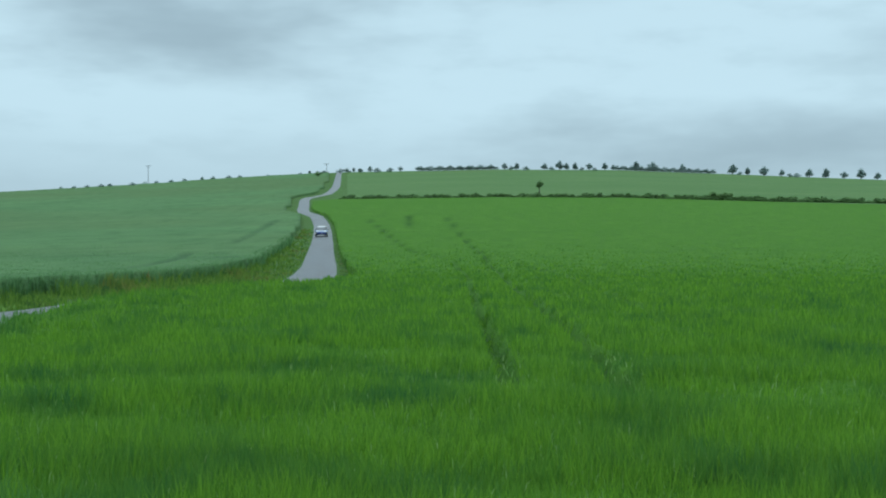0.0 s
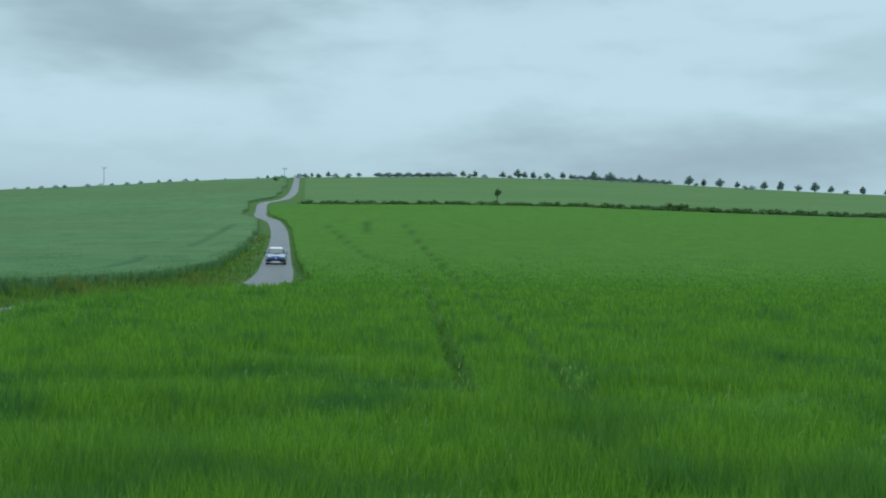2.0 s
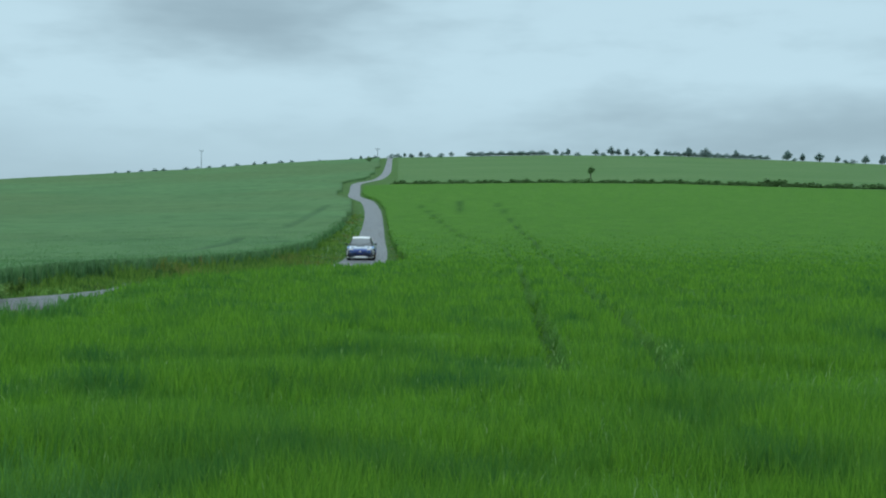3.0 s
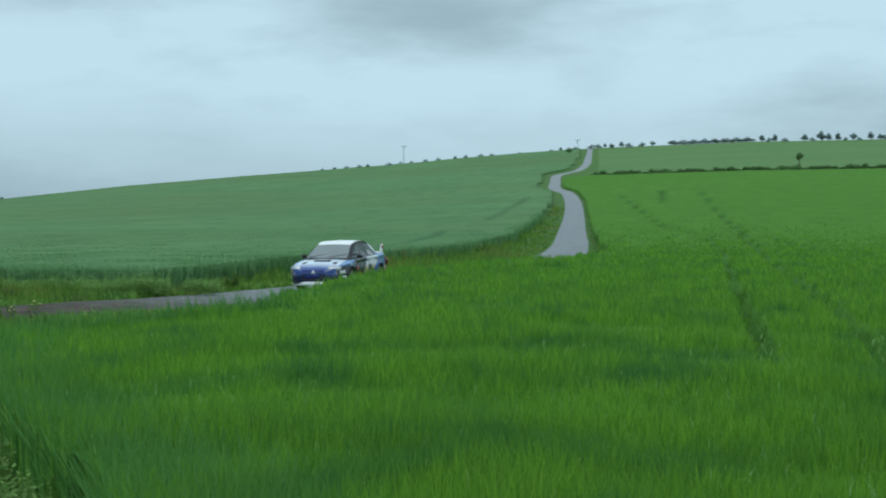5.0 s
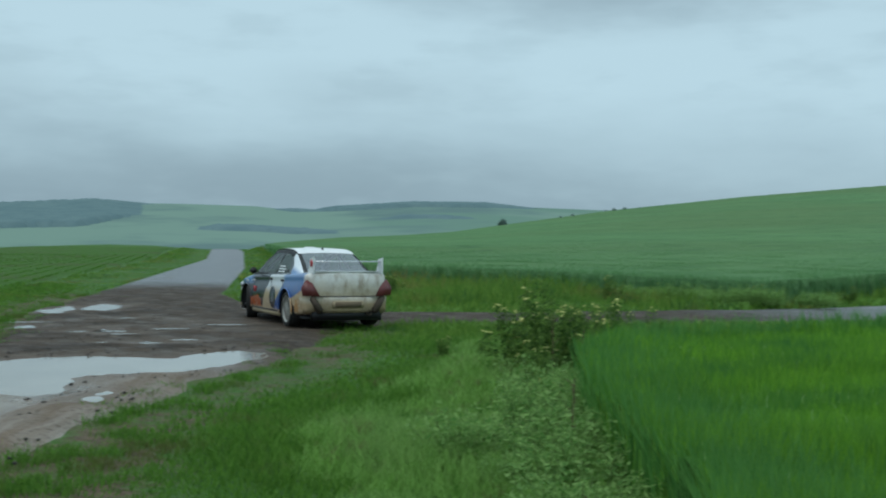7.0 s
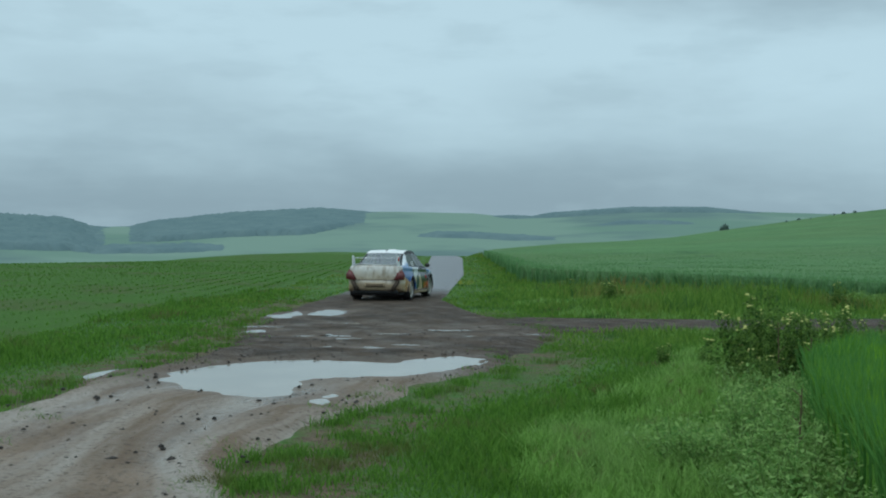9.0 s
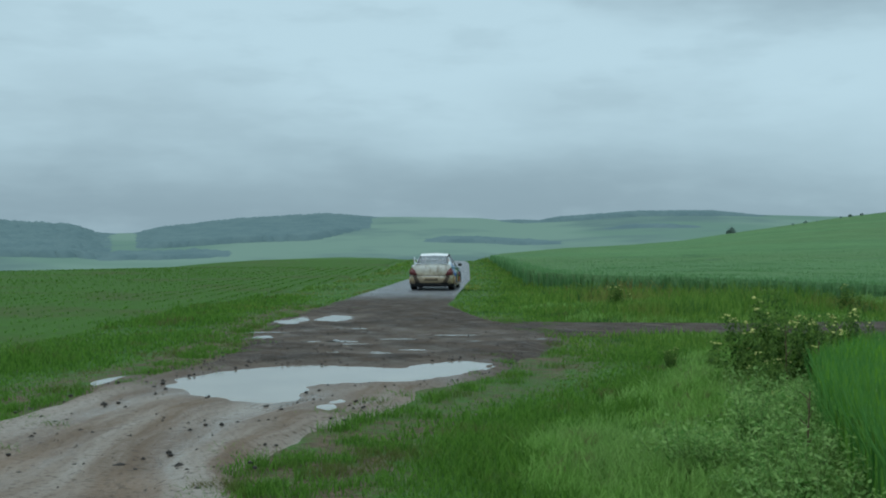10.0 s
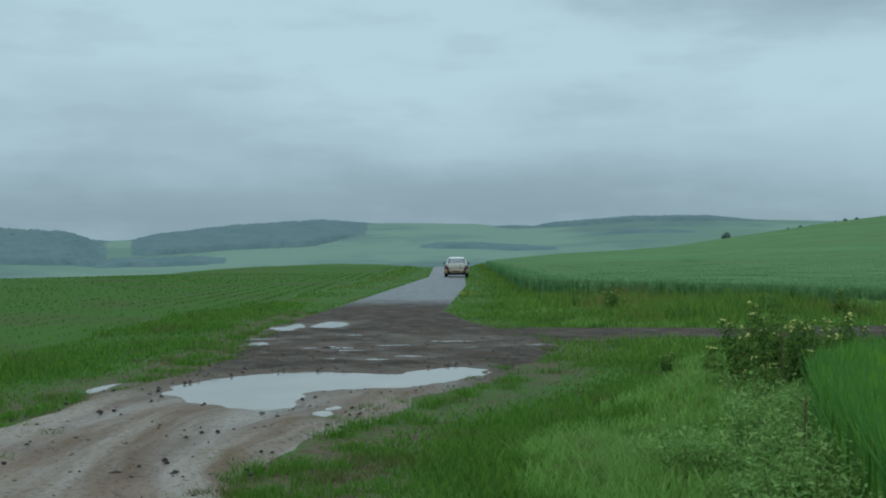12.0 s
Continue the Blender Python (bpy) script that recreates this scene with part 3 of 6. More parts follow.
def box_bm(size, at=(0, 0, 0), turn=(0, 0, 0), bevel=0.0, taper=1.0):
    bm = bmesh.new()
    bmesh.ops.create_cube(bm, size=1)
    for v in bm.verts:
        if v.co.z > 0:
            v.co.x *= taper
            v.co.y *= taper
    bmesh.ops.transform(bm, matrix=Matrix.Diagonal((*size, 1)), verts=bm.verts)
    if bevel:
        bmesh.ops.bevel(bm, geom=bm.edges[:], offset=bevel, segments=2, affect="EDGES")
    bmesh.ops.transform(bm, matrix=pose(*at, *turn), verts=bm.verts)
    return bm


def lathe_bm(profile, seg=40):
    """Turns (x, radius) about the x axis."""
    rows = [[(x, r * math.cos(a), r * math.sin(a)) for a in np.linspace(0, 2 * math.pi, seg + 1)] for x, r in profile]
    bm = grid_bm(rows)
    bmesh.ops.remove_doubles(bm, verts=bm.verts, dist=0.0004)
    bmesh.ops.recalc_face_normals(bm, faces=bm.faces[:])
    return bm


# ---- blades and leaves ----
rng = np.random.default_rng(7)


def blades_mesh(name, x, y, z, tall, wide, lean, material, bend=0.5):
    """Upright tapered blades, five corners each, in one mesh."""
    n = len(x)
    face = rng.uniform(0, 2 * np.pi, n)
    side = np.stack([np.cos(face), np.sin(face), np.zeros(n)], 1)
    to = rng.uniform(0, 2 * np.pi, n)
    tip = np.stack([np.cos(to), np.sin(to), np.zeros(n)], 1) * (lean * tall)[:, None]
    base = np.stack([x, y, z], 1)
    up = np.array([0, 0, 1.0])
    mid = base + up * (tall * 0.6)[:, None] + tip * (1 - bend) * 0.5
    top = base + up * tall[:, None] + tip
    w = (side * wide[:, None])
    v = np.stack([base - w, base + w, mid + w * 0.8, mid - w * 0.8, top], 1).reshape(-1, 3)
    i = np.arange(n)[:, None] * 5
    me = bpy.data.meshes.new(name)
    me.vertices.add(len(v))
    me.vertices.foreach_set("co", v.astype(np.float32).ravel())
    loops = np.concatenate([i + [0, 1, 2, 3], i + [3, 2, 4]], 1).ravel()
    me.loops.add(len(loops))
    me.loops.foreach_set("vertex_index", loops.astype(np.int32))
    starts = (np.arange(n)[:, None] * 7 + [0, 4]).ravel()
    me.polygons.add(2 * n)
    me.polygons.foreach_set("loop_start", starts.astype(np.int32))
    me.update(calc_edges=True)
    me.materials.append(material)
    return new(name, me)


def scatter(n, az0, az1, d0, d1, keep):
    """Plan points, as many per step of the view at every distance."""
    az = np.radians(rng.uniform(az0, az1, n))
    d = np.exp(rng.uniform(np.log(d0), np.log(d1), n))
    x, y = d * np.sin(az), d * np.cos(az)
    ok = keep(x, y)
    return x[ok], y[ok], d[ok]


def off_tracks(x, y, gap=0.0):
    """Where neither road, lane nor track lies."""
    left, right = np.array(TRACK_LEFT, float), np.array(TRACK_RIGHT, float)
    lim_l, lim_r = np.interp(-x, -left[:, 0], left[:, 1]), np.interp(-x, -right[:, 0], right[:, 1])
    on_track = (y > lim_l - gap) & (y < lim_r + gap) & (x < -2.6)
    a = np.array(ROAD, float)
    mid, half = np.interp(y, a[:, 0], a[:, 1]), np.interp(y, a[:, 0], a[:, 2])
    on_road = (np.abs(x - mid) < half * 1.1 + gap) & (y > 14)
    return ~on_track & ~on_road


# barley
x, y, d = scatter(470000, -50, 25, 3.0, 210, lambda x, y: in_barley(x, y))
r = near_lines(x, y, RUTS)
ok = rng.random(len(x)) > smoothstep(30, 205, d)
x, y, d, r = x[ok], y[ok], d[ok], r[ok]
lodge = 0.5 + 0.5 * wavy(x, y, 0.9, 6.0)
pressed = 0.35 + 0.65 * smoothstep(0.05, 0.16 + 0.0012 * d, r)
tall = rng.uniform(0.18, 0.34, len(x)) * (0.72 + 0.45 * lodge) * pressed
tagged(blades_mesh("barley_stems", x, y, height(x, y) + barley_lift(x, y) - 0.14 - 0.15 * (1 - pressed), tall * (1 - 0.5 * smoothstep(25, 160, d)), 0.0011 + 0.00062 * d, rng.uniform(0.03, 0.34, len(x)), M["barley_blade"]), "upright green barley stems and awns", "crop", kind="stuff")
# pale awns that catch the light here and there
x, y, d = scatter(3200, -50, 25, 3.2, 13, lambda x, y: in_barley(x, y))
tagged(blades_mesh("barley_awns", x, y, height(x, y) + barley_lift(x, y) + 0.02, rng.uniform(0.03, 0.09, len(x)), 0.0010 + 0.0004 * d, rng.uniform(0.1, 0.8, len(x)), M["awn"]), "scattered pale barley awns above the crop", "crop", kind="stuff")
# the barley's open flank, down to the ground
x, y, d = scatter(260000, -52, -4, 2.6, 30, lambda x, y: in_barley(x, y) & (rng.random(len(x)) > smoothstep(0.2, np.where(y < 12.5, 1.3, 0.5), x - along(BARLEY_EDGE, y))))
tagged(blades_mesh("barley_edge_stems", x, y, height(x, y), rng.uniform(0.45, 0.72, len(x)), 0.002 + 0.0007 * d, rng.uniform(0.05, 0.35, len(x)), M["barley_flank"]), "dense bluish green barley stems at the field's edge", "crop", kind="stuff")
# verge grass round the camera and along the track
x, y, d = scatter(360000, -86, -18, 2.6, 40, lambda x, y: off_tracks(x, y, -0.02 + 0.34 * wavy(x, y, 0.5, 1.5)) & ~in_barley(x + 0.1, y) & (maize_gap(x, y) < 0.9) & ~in_wheat(x, y) & (puddle_gap(x, y) > 0.12))
patch = 0.5 + 0.5 * wavy(x, y, 1.6, 9.0)
bare = near_lines(x, y, [TRACK_RIGHT, TRACK_LEFT])
ok = rng.random(len(x)) < np.clip((bare + 0.05) / 1.25, 0, 1) ** 1.4 + 0.7 * np.clip(wavy(x, y, 0.30, 2.5) - 0.35, 0, 1)
x, y, d, patch, bare = x[ok], y[ok], d[ok], patch[ok], bare[ok]
tall = rng.uniform(0.04, 0.15, len(x)) * (0.40 + 1.1 * patch ** 1.5) * np.clip(0.22 + bare * 0.5, 0.22, 1.4)
field_side = y < np.interp(-x, -np.array(TRACK_LEFT)[:, 0], np.array(TRACK_LEFT)[:, 1])
rich = field_side | (bare + 0.9 * wavy(x, y, 1.3, 5.0) + 0.5 * wavy(x, y, 0.4, 2.0) < 2.0)
for pick, mat, words in ((rich, "lush_grass", "lush dark green grass beside the track"), (~rich, "grass_blade", "short wet pale green grass on the verge")):
    tagged(blades_mesh("verge_grass", x[pick], y[pick], height(x[pick], y[pick]) - 0.01, tall[pick], 0.0014 + 0.00055 * d[pick], rng.uniform(0.2, 0.9, int(pick.sum())), M[mat]), words, "grass", kind="stuff")
# ragged tufts along the track's edges
tx, ty = [], []
for line in (TRACK_RIGHT, TRACK_LEFT):
    a = np.array(line[1:9], float)
    t = rng.uniform(0, len(a) - 1.001, 95)
    i = t.astype(int)
    p = a[i] + (a[i + 1] - a[i]) * (t - i)[:, None] + rng.normal(0, 0.30, (95, 2))
    for q in p:
        n = int(rng.integers(40, 130))
        tx.append(q[0] + rng.normal(0, 0.10, n))
        ty.append(q[1] + rng.normal(0, 0.10, n))
x, y = np.concatenate(tx), np.concatenate(ty)
ok = puddle_gap(x, y) > 0.15
x, y = x[ok], y[ok]
tagged(blades_mesh("edge_tufts", x, y, height(x, y), rng.uniform(0.04, 0.11, len(x)), np.full(len(x), 0.0045), rng.uniform(0.3, 1.0, len(x)), M["lush_grass"]), "ragged green grass tufts along the track", "grass", kind="stuff")
# taller grass before the wheat and along the lanes
x, y, d = scatter(270000, -80, -3, 15, 190, lambda x, y: off_tracks(x, y, -0.2) & ~in_barley(x - 0.3, y) & ~in_wheat(x, y) & ~in_maize(x, y) & (y > 13.0))
hump = 0.5 + 0.5 * wavy(x, y, 2.1, 4.0)
tall = rng.uniform(0.15, 0.42, len(x)) * (0.35 + hump) * (1 - 0.6 * (y < np.interp(-x, -np.array(TRACK_LEFT)[:, 0], np.array(TRACK_LEFT)[:, 1]))) * np.clip(near_lines(x, y, [TRACK_RIGHT, TRACK_LEFT, [(q[1], q[0]) for q in ROAD]]) / 3.2, 0.25, 1.7) * (1 - 0.6 * (smoothstep(-13, -11, x) * (1 - smoothstep(26, 33, y)))) * np.where((x > np.interp(y, np.array(ROAD)[:, 0], np.array(ROAD)[:, 1])) & (y > 50), 0.4, 1.0)
tagged(blades_mesh("tall_grass", x, y, height(x, y) - 0.01, tall, 0.002 + 0.0005 * d, rng.uniform(0.1, 0.6, len(x)), M["tall_grass"]), "tall yellowish green grass and weeds beside the lane", "grass", kind="stuff")
# wheat: its edge and the nearer top
x, y, d = scatter(300000, -51, -3, 27, 150, lambda x, y: in_wheat(x, y) & ~(in_wheat(x + 1.2, y - 1.0) & in_wheat(x, y - 1.2)))
tagged(blades_mesh("wheat_edge_stems", x, y, height(x, y), rng.uniform(0.55, 0.86, len(x)), 0.004 + 0.0006 * d, rng.uniform(0.05, 0.3, len(x)), M["wheat_blade"]), "dark bluish green wheat stems at the field's edge", "crop", kind="stuff")
x, y, d = scatter(150000, -51, -3, 29, 170, in_wheat)
ok = (near_lines(x, y, WHEAT_RUTS) > 0.3 + 0.003 * d) & (rng.random(len(x)) > smoothstep(32, 160, d))
x, y, d = x[ok], y[ok], d[ok]
tagged(blades_mesh("wheat_ears", x, y, height(x, y) + 0.63, rng.uniform(0.05, 0.11, len(x)), 0.001 + 0.00028 * d, rng.uniform(0.05, 0.5, len(x)), M["wheat_ear"]), "bluish green wheat ears over the field", "crop", kind="stuff")
# young maize in rows
rows_x, rows_y = [], []
across, ahead = np.array([0.62, 0.785]), np.array([-0.785, 0.62])
for k in range(-150, 60):
    u = np.arange(8, 135, 0.15)
    p = across * (k * 0.75) + ahead[None] * u[:, None]
    rows_x.append(p[:, 0])
    rows_y.append(p[:, 1])
x, y = np.concatenate(rows_x), np.concatenate(rows_y)
x, y = x + rng.normal(0, 0.04, len(x)), y + rng.normal(0, 0.04, len(y))
d = np.hypot(x, y)
sparse = np.clip(0.62 + 0.6 * wavy(x, y, 5.0, 1.2), 0.15, 1)
ok = in_maize(x, y) & (rng.random(len(x)) < sparse) & (np.degrees(np.arctan2(x, y)) > -90) & (d < 100) & (rng.random(len(x)) < np.clip(35 / d, 0.35, 1))
x, y, d = (np.repeat(v[ok], 3) for v in (x, y, d))
tagged(blades_mesh("young_maize", x, y, height(x, y) + 0.05, rng.uniform(0.04, 0.10, len(x)), 0.003 + 0.00035 * d, rng.uniform(0.5, 1.2, len(x)), M["maize_blade"]), "rows of young green maize plants", "crop", kind="stuff")


# ---- leafy plants ----
def leaves_bm(spots, size, squash=0.55, seed=0):
    """Small folded leaves, one at each spot."""
    r = random.Random(seed)
    bm = bmesh.new()
    for p in spots:
        m = Matrix.Translation(p) @ Euler((r.uniform(-0.9, 0.9), r.uniform(-0.9, 0.9), r.uniform(0, 6.3))).to_matrix().to_4x4()
        s = size * r.uniform(0.6, 1.3)
        c = [m @ Vector(q) for q in ((-s * 0.5, 0, 0), (0, -s * squash * 0.5, -s * 0.08), (s * 0.5, 0, -s * 0.12), (0, s * squash * 0.5, -s * 0.08))]
        vs = [bm.verts.new(q) for q in c]
        bm.faces.new((vs[0], vs[1], vs[2]))
        bm.faces.new((vs[0], vs[2], vs[3]))
    return bm


def limb_bm(bm, a, b, ra, rb, seg=6):
    a, b = Vector(a), Vector(b)
    turn = (b - a).to_track_quat("Z", "Y").to_matrix()
    rings = []
    for p, rad in ((a, ra), (b, rb)):
        rings.append([bm.verts.new(p + turn @ Vector((rad * math.cos(q), rad * math.sin(q), 0))) for q in (2 * math.pi * i / seg for i in range(seg))])
    for i in range(seg):
        bm.faces.new((rings[0][i], rings[0][(i + 1) % seg], rings[1][(i + 1) % seg], rings[1][i]))


def blob_spots(n, centre, radii, r, hollow=0.55):
    out = []
    for _ in range(n):
        v = Vector((r.gauss(0, 1), r.gauss(0, 1), r.gauss(0, 1))).normalized() * r.uniform(hollow, 1.0)
        out.append((centre[0] + v.x * radii[0], centre[1] + v.y * radii[1], centre[2] + v.z * radii[2]))
    return out


def weed(seed, tall, wide, leaf, n, material, flowers, label):
    """A leafy wayside plant: thin stems, many small leaves, some flower heads."""
    r = random.Random(seed)
    plant = new("weed")
    stems, spots, heads = bmesh.new(), [], []
    for _ in range(max(5, n // 40)):
        a, rad = r.uniform(0, 6.3), wide * math.sqrt(r.random())
        h = tall * r.choice((0.45, 0.6, 0.7, 0.85, 1.0)) * r.uniform(0.85, 1.1) * (1 - 0.25 * rad / wide)
        foot, top = (rad * 0.5 * math.cos(a), rad * 0.5 * math.sin(a), 0), (rad * math.cos(a), rad * math.sin(a), h)
        limb_bm(stems, foot, top, 0.004, 0.002, 3)
        for _ in range(40):
            u = r.uniform(0.15, 1.0)
            spread = (0.03 + 0.09 * (1 - u)) * (0.5 + wide)
            spots.append((foot[0] + (top[0] - foot[0]) * u + r.gauss(0, spread), foot[1] + (top[1] - foot[1]) * u + r.gauss(0, spread), max(0.02, h * u + r.gauss(0, 0.04))))
        heads.append(top)
    tagged(part("stem", stems, M["green_stem"], plant), kind="stuff")
    tagged(part("leaves", leaves_bm(spots, leaf, 0.38, seed), material, plant, smooth=False), kind="stuff")
    if flowers:
        fl = bmesh.new()
        for p in heads[::2]:
            for _ in range(3):
                bmesh.ops.create_icosphere(fl, subdivisions=1, radius=r.uniform(0.007, 0.014), matrix=Matrix.Translation((p[0] + r.gauss(0, 0.05), p[1] + r.gauss(0, 0.05), p[2] + r.uniform(0, 0.07))))
        tagged(part("flower_head", fl, M["flower"], plant, "pale yellow flower heads"), kind="stuff")
    return tagged(plant, label, "weed", "weeds along the field edge")


def tall_weed(seed, label):
    """A ragged wayside plant: upright stems, drooping leaves of many sizes, flat flower heads."""
    r = random.Random(seed)
    plant = new("weed")
    stems, leaf, fl = bmesh.new(), bmesh.new(), bmesh.new()
    for _ in range(11):
        a, rad = r.uniform(0, 6.3), 0.42 * math.sqrt(r.random())
        h = r.choice((0.45, 0.6, 0.75, 0.9, 1.05)) * r.uniform(0.9, 1.1)
        foot, top = Vector((rad * 0.55 * math.cos(a), rad * 0.55 * math.sin(a), 0)), Vector((rad * 1.1 * math.cos(a), rad * 1.1 * math.sin(a), h))
        limb_bm(stems, foot, top, 0.006, 0.003, 4)
        for _ in range(int(65 + 90 * h)):
            u = r.uniform(0.08, 1.0) ** 0.8
            size = r.uniform(0.04, 0.11) * (1.25 - 0.5 * u)
            b = r.uniform(0, 6.3)
            out = Vector((math.cos(b), math.sin(b), r.uniform(-0.25, 0.7))).normalized()
            root = foot.lerp(top, u) + out * r.uniform(0.0, 0.10)
            side = out.cross(Vector((0, 0, 1))).normalized() * size * 0.26
            mid, tip = root + out * size * 0.55 + Vector((0, 0, 0.02)), root + out * size - Vector((0, 0, size * r.uniform(0.1, 0.5)))
            v = [leaf.verts.new(q) for q in (root, mid - side, mid + side, tip)]
            leaf.faces.new((v[0], v[1], v[2]))
            leaf.faces.new((v[1], v[3], v[2]))
        if r.random() < 0.5:
            for _ in range(4):
                at = top + Vector((r.gauss(0, 0.045), r.gauss(0, 0.045), r.uniform(-0.02, 0.05)))
                bmesh.ops.create_icosphere(fl, subdivisions=1, radius=r.uniform(0.013, 0.026), matrix=Matrix.Translation(at) @ Matrix.Diagonal((1.2, 1.2, 0.6, 1)))
    tagged(part("stem", stems, M["green_stem"], plant), kind="stuff")
    tagged(part("leaves", leaf, M["dark_leaf"], plant, smooth=False), kind="stuff")
    tagged(part("flower_head", fl, M["flower"], plant, "pale yellow flower heads"), kind="stuff")
    return tagged(plant, label, "weed", "weeds along the field edge")


pale = [weed(s, 0.46, 0.36, 0.046, 1500, M["weed_leaf"], False, "pale green ferny weed beside the barley") for s in (1, 2, 3)]
dark = [tall_weed(s, "ragged dark green weed with pale yellow flower heads") for s in (11, 12, 13)]
spots = random.Random(5)
first = set()
for i in range(40):
    u = i / 39
    yy = 4.1 + 6.6 * u
    src = pale[i % 3]
    at = pose(float(along(BARLEY_EDGE, yy)) - abs(spots.gauss(0.15, 0.42)), yy + spots.uniform(-0.3, 0.1), 0, 0, 0, spots.uniform(0, 360))
    if src.name in first:
        k = spots.choice((0.55, 0.7, 0.85, 1.0, 1.15))
        copy_thing(src, at).scale = (k, k, k * spots.uniform(0.8, 1.2))
    else:
        first.add(src.name)
        src.matrix_basis = at
for i, (px, py, k) in enumerate(((-8.7, 11.7, 0.85), (-8.5, 12.2, 0.98), (-8.9, 12.4, 0.8), (-8.3, 12.7, 0.92), (-8.2, 11.4, 0.75), (-7.9, 13.2, 0.68), (-8.0, 12.1, 0.86), (-7.7, 10.8, 0.5), (-8.5, 13.2, 0.7), (-10.6, 12.6, 0.30), (-10.2, 13.0, 0.26), (-7.3, 10.1, 0.42), (-6.5, 9.2, 0.36))):
    at = pose(px, py, 0, 0, 0, 70 * i)
    if i < 3:
        dark[i].matrix_basis = at
        dark[i].scale = (k, k, k)
    else:
        copy_thing(dark[i % 3], at).scale = (k, k, k)
# a broad dark plant at the barley's corner, low clumps on the far verge, a yellow clump by the lane
for i, (px, py, k) in enumerate(((-8.0, 13.7, 0.62), (-7.5, 14.2, 0.5), (-17.6, 27.9, 0.75), (-22.6, 24.6, 0.8), (-13.2, 33.2, 0.5), (-12.6, 47, 0.6), (-13.4, 52, 0.55), (-27, 27.5, 0.6), (-14.4, 30.2, 0.55))):
    copy_thing(dark[i % 3], pose(px, py, 0, 0, 0, 50 * i)).scale = (k, k, k * 0.8)
for i in range(26):
    px = -18.5 + 5.6 * i / 25 + spots.uniform(-0.3, 0.3)
    bunch = copy_thing(pale[i % 3], pose(px, float(along(WHEAT_FRONT, px)) - spots.uniform(0.5, 1.5), 0, 0, 0, spots.uniform(0, 360)))
    bunch.scale = (1.15, 1.15, spots.uniform(0.8, 1.25))
    tagged(bunch, "pale green weed clump before the wheat", "weed", "weeds before the wheat")
yellow = weed(21, 0.35, 0.35, 0.05, 200, M["yellow_leaf"], True, "small yellow-flowering clump at the lane's edge")
yellow.matrix_basis = pose(-35.6, 30.6, 0)
# old dry stalks standing in the weeds
for i, (px, py, h) in enumerate(((-4.9, 7.25, 0.62), (-6.3, 9.6, 0.55), (-6.9, 10.4, 0.7), (-2.75, 4.2, 0.55), (-7.6, 10.9, 0.8))):
    stalk = new("dry_stalk")
    b = bmesh.new()
    limb_bm(b, (0, 0, 0), (0.02, 0.01, h), 0.008, 0.004, 5)
    for q in range(6):
        z = h * (0.4 + 0.1 * q)
        limb_bm(b, (0.02 * z / h, 0.01 * z / h, z), (0.05 * math.cos(q * 2.1), 0.05 * math.sin(q * 2.1), z + 0.06), 0.004, 0.003, 4)
    part("stem", b, M["dry_stem"], stalk)
    stalk.matrix_basis = pose(px, py, 0, 0, 0, 40 * i)
    tagged(stalk, "thin brown dry stalk among the green weeds", "weed", "dry stalks")


# ---- trees, hedge and shrubs ----
def tree(name, seed, tall, wide, trunk, n, material, label, category, group, lobes=5, leaf=0.45, spread=(0.25, 0.75)):
    """A tapered trunk, limbs and a loose crown of leaf clumps, its foot at 0."""
    r = random.Random(seed)
    t = new(name)
    wood = bmesh.new()
    limb_bm(wood, (0, 0, -0.3), (0.05, 0, trunk + 0.25 * tall), 0.04 * tall, 0.018 * tall, 7)
    spots = []
    for q in range(lobes):
        a = 6.28 * q / lobes + r.uniform(-0.4, 0.4)
        c = (wide * 0.30 * math.cos(a), wide * 0.30 * math.sin(a), trunk + (tall - trunk) * r.uniform(*spread))
        limb_bm(wood, (0.02, 0, trunk), c, 0.016 * tall, 0.006 * tall, 5)
        k = r.uniform(0.55, 0.9)
        spots += blob_spots(n // lobes, c, (wide * 0.30 * k, wide * 0.30 * k, (tall - trunk) * 0.30 * k), r, 0.35)
    spots += blob_spots(n // 2, (0, 0, trunk + (tall - trunk) * 0.55), (wide * 0.30, wide * 0.30, (tall - trunk) * 0.44), r, 0.3)
    part("trunk", wood, M["bark"], t)
    tagged(part("crown", leaves_bm(spots, leaf, 0.8, seed), material, t, smooth=False), kind="stuff")
    return tagged(t, label, category, group)


def place(sources, used, k, az, d, size=1.0, sink=0.0):
    x, y = d * math.sin(radians(az)), d * math.cos(radians(az))
    m = pose(x, y, float(height(x, y)) - sink, 0, 0, (az * 977 + d) % 360)
    src = sources[k % len(sources)]
    if src.name in used:
        ob = copy_thing(src, m)
    else:
        used.add(src.name)
        ob = src
        ob.matrix_basis = m
    ob.scale = (size, size, size)


